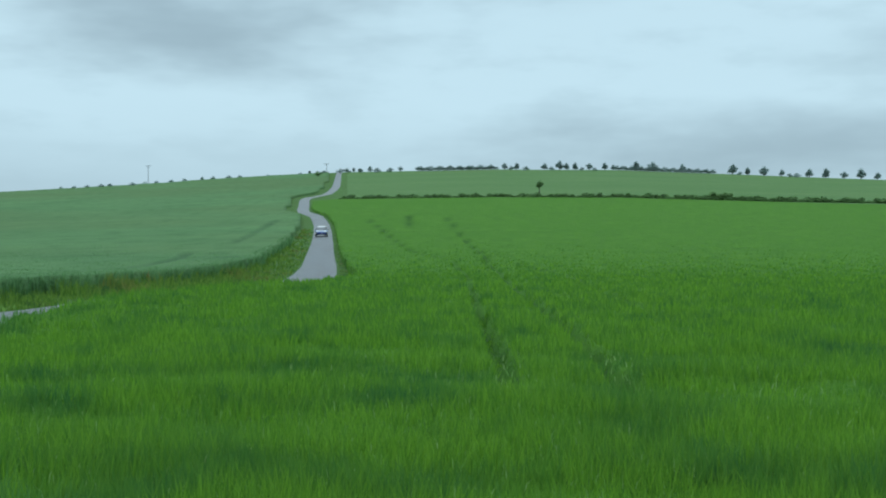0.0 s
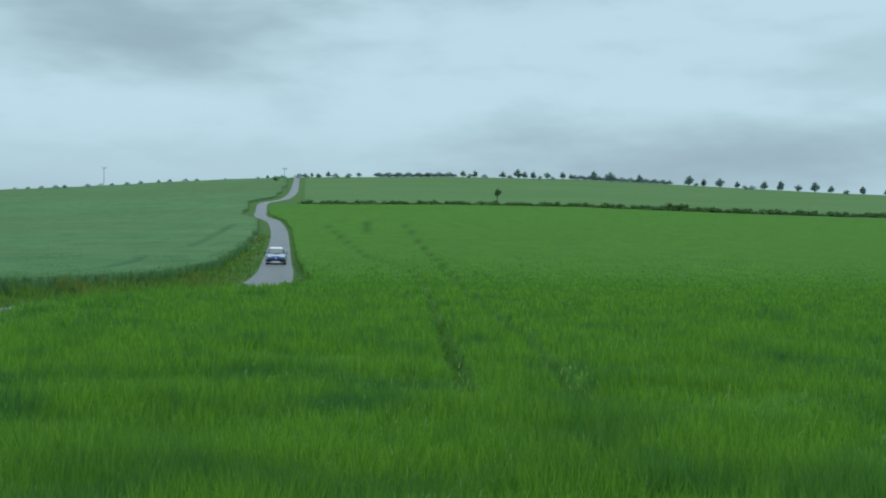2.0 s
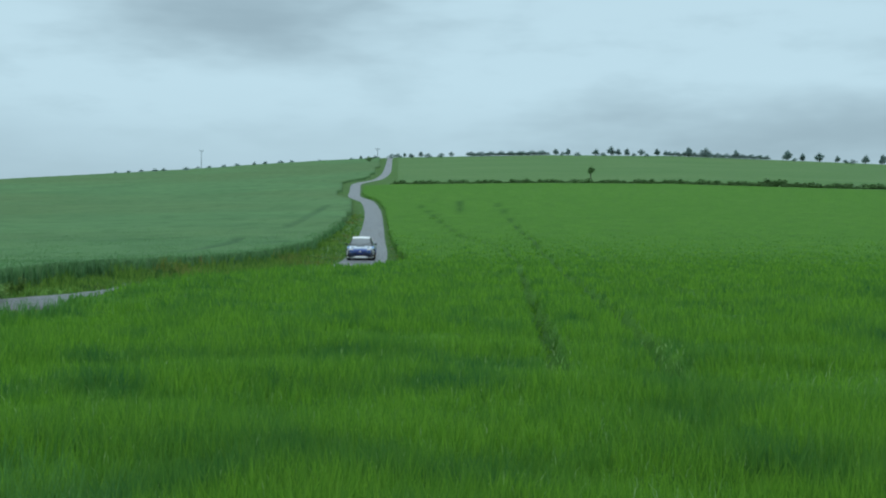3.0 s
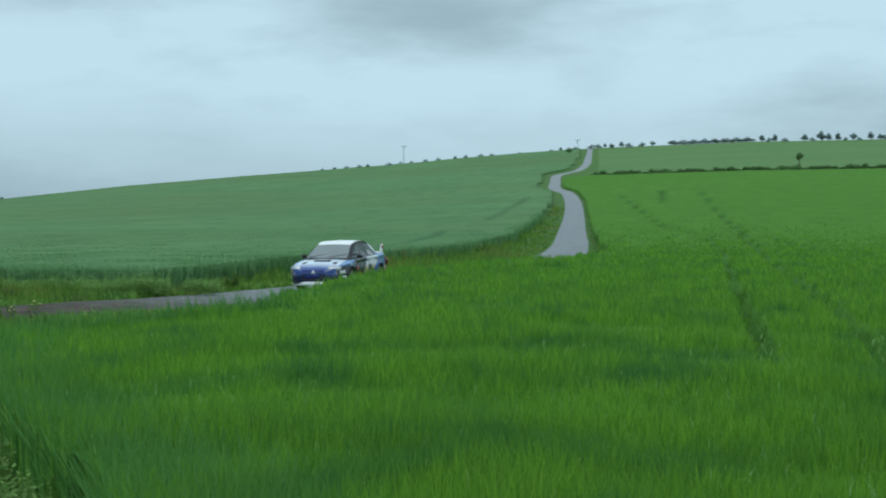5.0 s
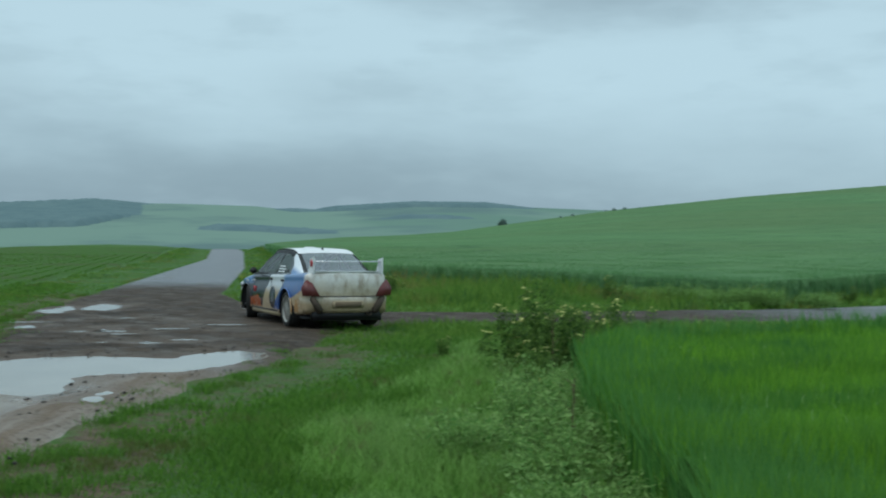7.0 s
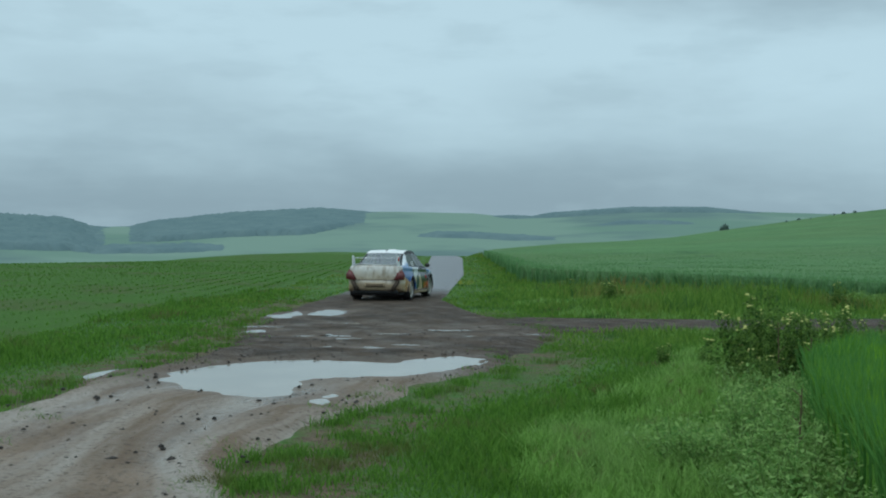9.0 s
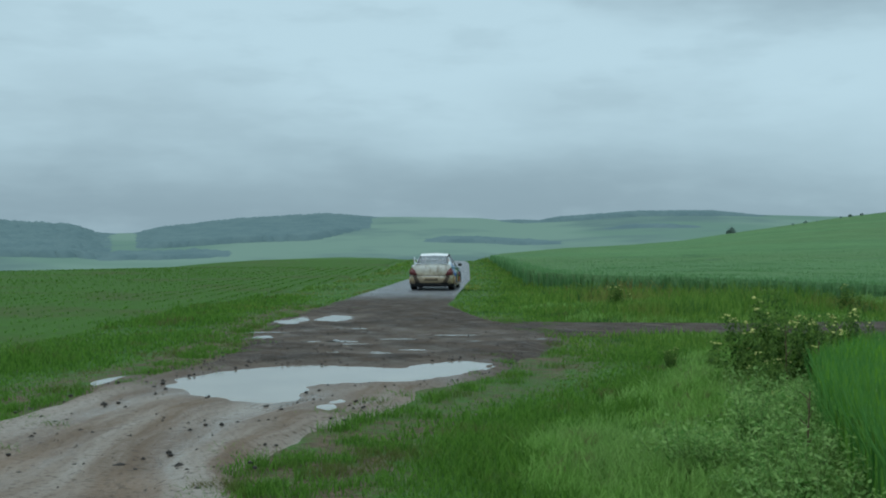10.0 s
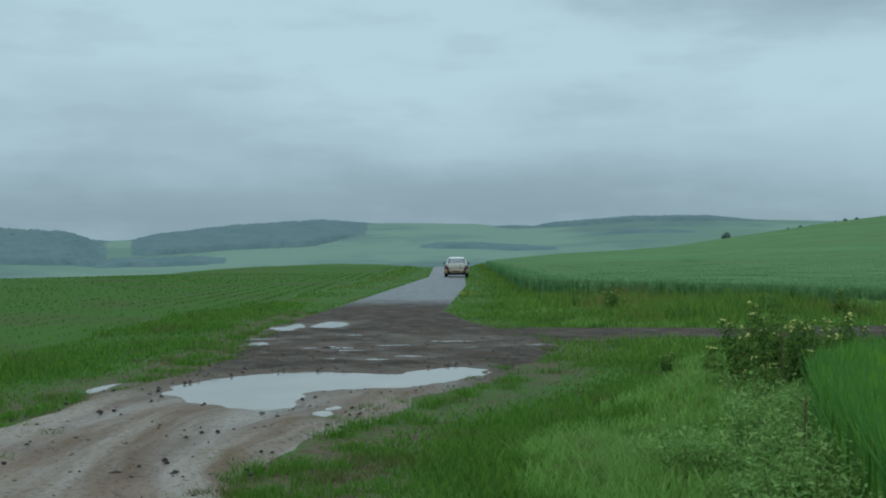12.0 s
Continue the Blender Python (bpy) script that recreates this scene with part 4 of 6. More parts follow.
done = set()
crest_trees = [tree("tree", 30 + i, 4.6, w, 0.25, 520, M["hazed_tree_leaf"], "small grey-green tree on the crest, dulled by haze", "tree", "trees on the crest", lobes=7, leaf=0.62, spread=(0.15, 0.55)) for i, w in enumerate((4.6, 3.6, 5.2, 4.2))]
shrubs = [tree("shrub", 40 + i, 2.0, w, 0.1, 260, M["hazed_tree_leaf"], "low shrub on the crest, painted grey-green with haze", "shrub", "shrubs on the crest", 4, 0.4, (0.0, 0.55)) for i, w in enumerate((3.6, 3.0, 4.4))]
CREST_TREES = ((2.9, .75), (3.45, .8), (4.75, .75), (5.46, 1.05), (5.8, .8), (6.2, .85), (6.85, .75), (7.56, .85), (7.95, .6), (9.0, 1.1), (9.78, 1.05), (11.12, .95), (13.38, 1.15), (14.05, .85), (14.77, 1.0),
               (15.55, .75), (16.75, .95), (17.46, 1.1), (18.25, .75), (18.95, 1.15), (19.65, .8), (21.0, .9), (22.0, .6), (22.5, 2.2), (-3.43, .65), (-4.2, .5), (-2.0, .55), (-15.1, .5), (-11.2, .65), (-6.25, .5), (-14.9, .55))
for i, (az, k) in enumerate(CREST_TREES):
    place(crest_trees, done, i, az, 637, k)
for i in range(30):
    place(shrubs, done, i, -1.2 + 3.7 * i / 29, 637, 1.0 + 0.3 * math.sin(i * 1.7))
for i in range(34):
    place(shrubs, done, i, 8.0 + 4.5 * i / 33, 636, 1.0 + 0.3 * math.sin(i * 2.3))
for i, az in enumerate((-17.43, -16.85, -16.3, -15.72, -15.3, -14.3, -13.75, -13.25, -12.6, -12.0, -10.7, -10.0, -9.5, -8.2, -6.7, -5.9, -5.6, -4.8, -4.5, -3.9, -3.1, -2.5, 3.2, 3.9, 5.1, 6.5, 7.1, 13.7, 15.9, 16.2, 20.3)):
    place(shrubs, done, i, az, 628 if az > -14 else 600, 0.8 + 0.4 * abs(math.sin(i * 2.9)))
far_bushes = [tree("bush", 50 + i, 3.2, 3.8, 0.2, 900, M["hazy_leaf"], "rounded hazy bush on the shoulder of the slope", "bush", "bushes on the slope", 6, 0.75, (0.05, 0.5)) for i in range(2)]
for i, (az, d, k) in enumerate(((-37.35, 338, 1.0), (-34.65, 372, .55), (-34.1, 384, .65), (-33.6, 392, .45), (-32.6, 405, .6), (-32.2, 412, .75), (-31.7, 420, .7), (-35.2, 366, .35), (-31.0, 424, .5), (-30.4, 428, .4))):
    place(far_bushes, done, i, az, d, 0.9 * k if i == 0 else 0.8 * k, 0.5 * k)
hedge_shrubs = [tree("hedge_shrub", 60 + i, 1.7, w, 0.05, 330, M["hedge_leaf"], "dark green shrub of the field hedge", "shrub", "hedge across the slope", 5, 0.48, (0.0, 0.4)) for i, w in enumerate((4.6, 3.8, 5.2, 4.2))]
for i in range(100):
    az = -4.62 + 32.0 * i / 99
    bump = 1.35 if 12.0 < az < 13.6 else 1.0
    place(hedge_shrubs, done, i, az, 355 + 0.9 * max(0, az - 5) + 0.02 * max(0, az) ** 2, (0.95 + 0.35 * math.sin(i * 2.1) * math.sin(i * 0.7)) * bump, 0.1)
lone = tree("tree", 71, 4.9, 2.6, 1.9, 360, M["hedge_leaf"], "lone slender dark green tree in the meadow", "tree", "", 5, 0.4)
place([lone], done, 0, 4.53, 386)
lane_bush = tree("bush", 72, 3.0, 4.0, 0.1, 260, M["hedge_leaf"], "dark green bush beside the lane near the crest", "bush", "", 4, 0.4)
place([lane_bush], done, 0, -5.85, 590, 1.1)


# ---- power poles ----
def power_pole(tall, wide, label):
    p = new("power_pole")
    b = bmesh.new()
    limb_bm(b, (0, 0, -0.4), (0, 0, tall), 0.17, 0.11, 8)
    part("pole", b, M["pylon"], p)
    part("crossarm", box_bm((wide, 0.16, 0.20), (0, 0, tall - 0.35)), M["pylon"], p)
    b = bmesh.new()
    for s in (-1, 1):
        limb_bm(b, (s * wide * 0.40, 0, tall - 0.4), (0, 0, tall - 1.6), 0.05, 0.05, 5)
    part("brace", b, M["pylon"], p)
    for s in (-0.46, 0.0, 0.46):
        part("insulator", lathe_bm([(0, 0.0), (0, 0.07), (0.12, 0.10), (0.24, 0.07), (0.36, 0.10), (0.42, 0.0)], 10), M["pylon"], p).matrix_local = pose(s * wide, 0, tall - 0.25, 0, -90, 0)
    return tagged(p, label, "power pole", "power poles")


for az, d, tall in ((-13.62, 618, 9.6), (-5.47, 660, 7.0), (-18.77, 640, 5.2)):
    pole = power_pole(tall, 2.4, "grey power pole with a crossarm on the crest")
    x, y = d * math.sin(radians(az)), d * math.cos(radians(az))
    pole.matrix_basis = pose(x, y, float(height(x, y)), 0, 0, -az)


# ---- woods on the far hills ----
def far_woods():
    verts, faces = [], []
    box = [(1, 1, 0), (-1, 1, 0), (-1, -1, 0), (1, -1, 0), (0.75, 0.1, 0.8), (0, 0.75, 0.85), (-0.75, 0, 0.8), (0, -0.75, 0.85), (0, 0, 1.1)]
    tris = [(0, 1, 5), (1, 2, 6), (2, 3, 7), (3, 0, 4), (0, 5, 4), (1, 6, 5), (2, 7, 6), (3, 4, 7), (4, 5, 8), (5, 6, 8), (6, 7, 8), (7, 4, 8)]
    bands = [(-90, -65.6, 1350, 2010, 4200, 11), (-64.6, -53.8, 1560, 2005, 4400, 11), (-66.5, -60, 1330, 1420, 420, 8), (-51.5, -44.5, 1500, 1545, 600, 7), (-46.2, -36, 1960, 2010, 1100, 8), (-43, -38, 1720, 1750, 260, 6), (-48, -45, 1960, 2005, 240, 6)]
    for a0, a1, d0, d1, n, tall in bands:
        for _ in range(n):
            az, d = rng.uniform(a0, a1), rng.uniform(d0, d1)
            if a0 == -64.6 and d < 1560 + max(0.0, (az + 57) * 75):
                continue
            x, y = d * math.sin(radians(az)), d * math.cos(radians(az))
            z, h, w = float(height(x, y)) - 3, tall * rng.uniform(0.92, 1.05) * min(1.0, 0.25 + (az - a0) / 1.2, 0.12 + (a1 - az) / 2.6), rng.uniform(10, 17)
            c, s = math.cos(az * 50), math.sin(az * 50)
            k = len(verts)
            verts += [(x + w * (bx * c - by * s), y + w * (bx * s + by * c), z + h * bz) for bx, by, bz in box]
            faces += [tuple(k + q for q in t) for t in tris]
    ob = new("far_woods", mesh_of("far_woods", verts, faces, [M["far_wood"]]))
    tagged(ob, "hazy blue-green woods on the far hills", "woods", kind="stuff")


far_woods()


# ---- puddles and stones on the track ----
def puddle(outline, z):
    """Still muddy water with an uneven shore."""
    a = np.array(outline + outline[:1], float)
    s = np.arange(len(a))
    t = np.linspace(0, len(a) - 1, 8 * (len(a) - 1) + 1)[:-1]
    x, y = np.interp(t, s, a[:, 0]), np.interp(t, s, a[:, 1])
    x, y = x + 0.05 * wavy(x, y, 0.2, 1.0), y + 0.05 * wavy(x, y, 0.17, 2.0)
    cx, cy = x.mean(), y.mean()
    far = np.hypot(x - cx, y - cy)
    grow = 0.22 if far.max() > 1.6 else 0.06
    x, y = x + (x - cx) / far * grow, y + (y - cy) / far * grow
    for _ in range(3):
        x, y = (x + np.roll(x, 1) + np.roll(x, -1)) / 3, (y + np.roll(y, 1) + np.roll(y, -1)) / 3
    bm = bmesh.new()
    f = bm.faces.new([bm.verts.new((q, w, z)) for q, w in zip(x, y)])
    bmesh.ops.recalc_face_normals(bm, faces=[f])
    if f.normal.z < 0:
        f.normal_flip()
    bmesh.ops.triangulate(bm, faces=[f])
    me = bpy.data.meshes.new("puddle")
    bm.to_mesh(me)
    bm.free()
    me.materials.append(M["water"])
    return tagged(new("puddle", me), "shallow puddle of pale muddy water on the track", "puddle", "puddles", "structure")


for line in PUDDLES:
    puddle(line, 0.016 if line[0] == (-13.8, 5.95) else WATER)

stone_meshes = []
for q in range(5):
    b = bmesh.new()
    bmesh.ops.create_icosphere(b, subdivisions=1, radius=1.0)
    for v in b.verts:
        v.co = Vector((v.co.x * random.uniform(0.7, 1.2), v.co.y * random.uniform(0.7, 1.2), v.co.z * random.uniform(0.45, 0.75)))
    me = bpy.data.meshes.new("stone")
    b.to_mesh(me)
    b.free()
    me.materials.append(M["stone"])
    stone_meshes.append(me)
tl, tr = np.array(TRACK_LEFT, float), np.array(TRACK_RIGHT, float)
shore = [(-10.9, 6.1), (-12.9, 6.2), (-13.9, 7.2), (-14.2, 8.4), (-13.8, 9.4), (-13.3, 10.6), (-13.3, 11.5)]
for i in range(90):
    q = rng.uniform(0.6, 5.999)
    a, b = np.array(shore[int(q)]), np.array(shore[int(q) + 1])
    p = a + (b - a) * (q % 1) + rng.normal(0, 0.30, 2)
    if puddle_gap(p[:1], p[1:])[0] < 0.02:
        continue
    clod = new("stone", stone_meshes[i % 5])
    clod.parent = track
    clod.matrix_local = pose(p[0], p[1], 0.05, 0, 0, rng.uniform(0, 360)) @ Matrix.Scale(0.008 + 0.026 * rng.random() ** 2, 4)
for i in range(185):
    u = rng.uniform(1.2, 5.0) if i % 3 else rng.uniform(4.0, 7.9)
    w = rng.uniform(0.03, 0.97)
    k = int(u)
    lx, ly = tl[k] + (tl[k + 1] - tl[k]) * (u - k)
    rx, ry = tr[k] + (tr[k + 1] - tr[k]) * (u - k)
    px, py = lx + (rx - lx) * w, ly + (ry - ly) * w
    if puddle_gap(np.array([px]), np.array([py]))[0] < 0.02:
        continue
    stone = new("stone", stone_meshes[i % 5])
    stone.parent = track
    size = rng.uniform(0.012, 0.030) * (1 + 0.7 * (rng.random() < 0.15))
    stone.matrix_local = pose(lx + (rx - lx) * w, ly + (ry - ly) * w, 0.05, 0, 0, rng.uniform(0, 360)) @ Matrix.Scale(size, 4)


# loose crumbs of mud and gravel all over the track
def track_crumbs(n):
    u = np.where(rng.random(n) < 0.86, rng.uniform(4.5, 7.95, n), rng.uniform(1.2, 5.0, n))
    k, w = u.astype(int), rng.uniform(0.02, 0.98, n)
    f = (u - k)[:, None]
    p = (tl[k] + (tl[k + 1] - tl[k]) * f) * (1 - w[:, None]) + (tr[k] + (tr[k + 1] - tr[k]) * f) * w[:, None]
    ok = (puddle_gap(p[:, 0], p[:, 1]) > 0.05) & (wavy(p[:, 0], p[:, 1], 0.7, 8.0) > -0.35)
    p = p[ok]
    m = len(p)
    size = (0.006 + 0.024 * rng.random(m) ** 4)[:, None, None]
    shape = np.array([(1, 0, 0), (0, 1, 0), (-1, 0, 0), (0, -1, 0), (0, 0, 0.8)])[None] * size * rng.uniform(0.6, 1.4, (m, 5, 3))
    base = np.stack([p[:, 0], p[:, 1], height(p[:, 0], p[:, 1]) + track_top(p[:, 0], p[:, 1], np.zeros(m)) - 0.003], 1)
    verts = (shape + base[:, None]).reshape(-1, 3)
    i = np.arange(m)[:, None] * 5
    faces = np.concatenate([i + [0, 1, 4], i + [1, 2, 4], i + [2, 3, 4], i + [3, 0, 4]])
    crumbs = new("mud_crumbs", mesh_of("mud_crumbs", verts, faces, [M["stone"]], False))
    tagged(crumbs, "small dark crumbs of mud and gravel on the track", "gravel", kind="stuff")


track_crumbs(3000)


# the plan to its true size
for ob in bpy.data.objects:
    if ob.parent is None and ob.type in ("MESH", "EMPTY"):
        ob.matrix_basis = Matrix.Scale(SCALE, 4) @ ob.matrix_basis


# ---- the rally car: y ahead, x to its right, the ground at 0 ----
AXLES, TYRE_R = (1.33, -1.295), 0.325
BODY = [(2.28, 0.42, 0.30, 0.53, 0.60), (2.24, 0.57, 0.22, 0.58, 0.655), (2.10, 0.735, 0.19, 0.66, 0.73), (1.90, 0.835, 0.18, 0.73, 0.79), (1.60, 0.880, 0.18, 0.785, 0.845), (1.33, 0.888, 0.18, 0.82, 0.890), (1.16, 0.885, 0.18, 0.845, 0.915),
        (0.95, 0.880, 0.18, 0.86, 0.930), (0.30, 0.872, 0.18, 0.89, 0.95), (-0.60, 0.874, 0.18, 0.92, 0.97), (-1.30, 0.888, 0.20, 0.94, 1.00), (-1.60, 0.876, 0.22, 0.95, 1.03),
        (-2.00, 0.830, 0.26, 0.95, 1.045), (-2.12, 0.79, 0.30, 0.945, 1.035), (-2.17, 0.755, 0.34, 0.92, 1.00), (-2.20, 0.71, 0.40, 0.80, 0.86)]
ROOF = [(1.20, 0.905, 0.70), (0.98, 1.035, 0.675), (0.70, 1.205, 0.625), (0.40, 1.345, 0.565), (0.18, 1.398, 0.548), (-0.10, 1.418, 0.543), (-0.45, 1.420, 0.540), (-0.78, 1.395, 0.540), (-1.02, 1.335, 0.550), (-1.30, 1.205, 0.580),
        (-1.55, 1.070, 0.615), (-1.76, 0.990, 0.65)]


def spline(rows, y):
    """Columns of the rows (first column falling) at y, rounded without overshoot."""
    a = np.array(rows, float)[::-1]
    t = a[:, 0]
    y = min(max(float(y), t[0]), t[-1])
    k = min(max(int(np.searchsorted(t, y)) - 1, 0), len(t) - 2)
    h = np.diff(t)
    u = (y - t[k]) / h[k]
    out = []
    for c in range(1, a.shape[1]):
        p = a[:, c]
        m = np.diff(p) / h

        def slope(n):
            if n == 0 or n == len(t) - 1 or m[n - 1] * m[n] <= 0:
                return m[0] if n == 0 else m[-1] if n == len(t) - 1 else 0.0
            return 2 * m[n - 1] * m[n] / (m[n - 1] + m[n])
        out.append((1 + 2 * u) * (1 - u) ** 2 * p[k] + u * (1 - u) ** 2 * h[k] * slope(k) + u * u * (3 - 2 * u) * p[k + 1] - u * u * (1 - u) * h[k] * slope(k + 1))
    return out


def plate_bm(outline, thick, m):
    """A plate with that outline in the plane, made thick, at the pose m."""
    bm = bmesh.new()
    f = bm.faces.new([bm.verts.new((x, y, 0)) for x, y in outline])
    up = bmesh.ops.extrude_face_region(bm, geom=[f])
    for v in up["geom"]:
        if isinstance(v, bmesh.types.BMVert):
            v.co.z += thick
    bmesh.ops.recalc_face_normals(bm, faces=bm.faces[:])
    bmesh.ops.transform(bm, matrix=m, verts=bm.verts)
    return bm


def body_width(y, z):
    hw, zb, zs, zt = spline(BODY, y)
    u = np.clip((z - zb) / max(zs - zb, 0.01), 0, 1)
    flare = max(math.exp(-((y - a) / 0.34) ** 4) for a in AXLES) * 0.018
    return (hw + flare) * (0.955 + 0.045 * math.sin(math.pi * min(u * 1.15, 1.0)))


def body_bm():
    rows = []
    for y in np.concatenate([np.linspace(2.29, 1.85, 18), np.linspace(1.82, -1.8, 130), np.linspace(-1.83, -2.2, 18)]):
        hw, zb, zs, zt = spline(BODY, y)
        half = [(0.0, zb), (hw * 0.5, zb), (hw * 0.86, zb), (hw * 0.94, zb + 0.02)]
        for u in np.linspace(0.06, 1, 20):
            z = zb + (zs - zb) * u
            half.append((body_width(y, z), z))
        half += [(hw * 0.935, zs + 0.35 * (zt - zs)), (hw * 0.86, zs + 0.62 * (zt - zs))]
        for u in np.linspace(0.78, 0, 9):
            half.append((hw * u, zt - (zt - zs) * 0.30 * (u / 0.78) ** 2))
        # round from the belly up the left side, over the top, and down the right side
        rows.append([(-x, y, z) for x, z in half] + [(x, y, z) for x, z in half[::-1]][1:])
    pts = rows
    bm = grid_bm(pts)
    bm.verts.ensure_lookup_table()
    n = len(pts[0])
    for k in (0, len(pts) - 1):
        loop = [bm.verts[k * n + i] for i in range(n - 1)]
        bm.faces.new(loop if k == 0 else loop[::-1])
    bmesh.ops.remove_doubles(bm, verts=bm.verts, dist=0.0005)
    dead = []
    for f in bm.faces:
        c = f.calc_center_median()
        if abs(c.x) > 0.5 and len(f.verts) <= 4 and any(math.hypot(c.y - a, c.z - TYRE_R) < 0.385 for a in AXLES) and c.z < 0.8:
            dead.append(f)
    bmesh.ops.delete(bm, geom=dead, context="FACES")
    bmesh.ops.recalc_face_normals(bm, faces=bm.faces[:])
    return bm


def roof_side(y, z):
    zr, wr = spline(ROOF, y)
    zb = 0.90
    u = np.clip((z - zb) / max(zr - zb, 0.02), 0, 1)
    return 0.80 + (wr - 0.80) * u ** 1.15


FRONT_WINDOW = [(0.96, 0.950), (0.64, 1.14), (0.34, 1.300), (0.10, 1.345), (-0.31, 1.352), (-0.33, 0.945)]
REAR_WINDOW = [(-0.40, 0.945), (-0.38, 1.352), (-0.66, 1.335), (-0.92, 1.265), (-1.12, 1.13), (-1.22, 0.965)]


def cabin_bm():
    """The glasshouse's skin, cut out where the panes sit."""
    rows = []
    ys = np.linspace(1.20, -1.76, 150)
    for y in ys:
        zr, wr = spline(ROOF, y)
        right = [(0.80, y, 0.88)] + [(roof_side(y, 0.9 + (zr - 0.925) * u), y, 0.9 + (zr - 0.925) * u) for u in np.linspace(0.04, 1, 26)]
        right += [(wr * 0.95, y, zr - 0.008)] + [(wr * u, y, zr + 0.02 * (1 - u * u)) for u in (0.88, 0.8, 0.55, 0.3, 0.0)]
        rows.append([(-x, yy, z) for x, yy, z in right] + right[::-1][1:])
    bm = grid_bm(rows)
    dead = []
    for f in bm.faces:
        c = f.calc_center_median()
        zr, wr = spline(ROOF, c.y)
        flank = c.z < zr - 0.035
        side = flank and any(bool(in_outline(np.array([c.y]), np.array([c.z]), w)[0]) for w in (FRONT_WINDOW, REAR_WINDOW))
        slope = abs(c.x) < wr * 0.86 and c.z > zr - 0.03 and (0.42 < c.y < 1.14 or -1.66 < c.y < -1.05)
        if side or slope:
            dead.append(f)
    bmesh.ops.delete(bm, geom=dead, context="FACES")
    return bm


def side_pane(outline, sign):
    bm = bmesh.new()
    out = []
    for (y0, z0), (y1, z1) in zip(outline, outline[1:] + outline[:1]):
        for u in (0, 0.33, 0.66):
            y, z = (y0 + (y1 - y0) * u), (z0 + (z1 - z0) * u)
            out.append((sign * (roof_side(y, z) + 0.006), y, z))
    vs = [bm.verts.new(p) for p in out]
    bm.faces.new(vs if sign < 0 else vs[::-1])
    bmesh.ops.triangulate(bm, faces=bm.faces[:])
    return bm


def slope_pane(y0, y1, wide):
    rows = []
    for y in np.linspace(y0, y1, 10):
        zr, wr = spline(ROOF, y)
        rows.append([(wr * u * wide, y, zr + 0.02 * (1 - (u * wide) ** 2) + 0.010) for u in np.linspace(-1, 1, 11)])
    return grid_bm(rows)


def ring_bm(radius, tube, arc=(0, 360), at=(0, 0, 0), seg=36, squash=1.0):
    """A torus or an arc of one, standing across x."""
    rows = []
    for a in np.radians(np.linspace(arc[0], arc[1], seg + 1)):
        rows.append([(at[0] + squash * tube * math.cos(b), at[1] + (radius + tube * math.sin(b)) * math.cos(a), at[2] + (radius + tube * math.sin(b)) * math.sin(a))
                     for b in np.linspace(0, 2 * math.pi, 9)])
    return grid_bm(rows)


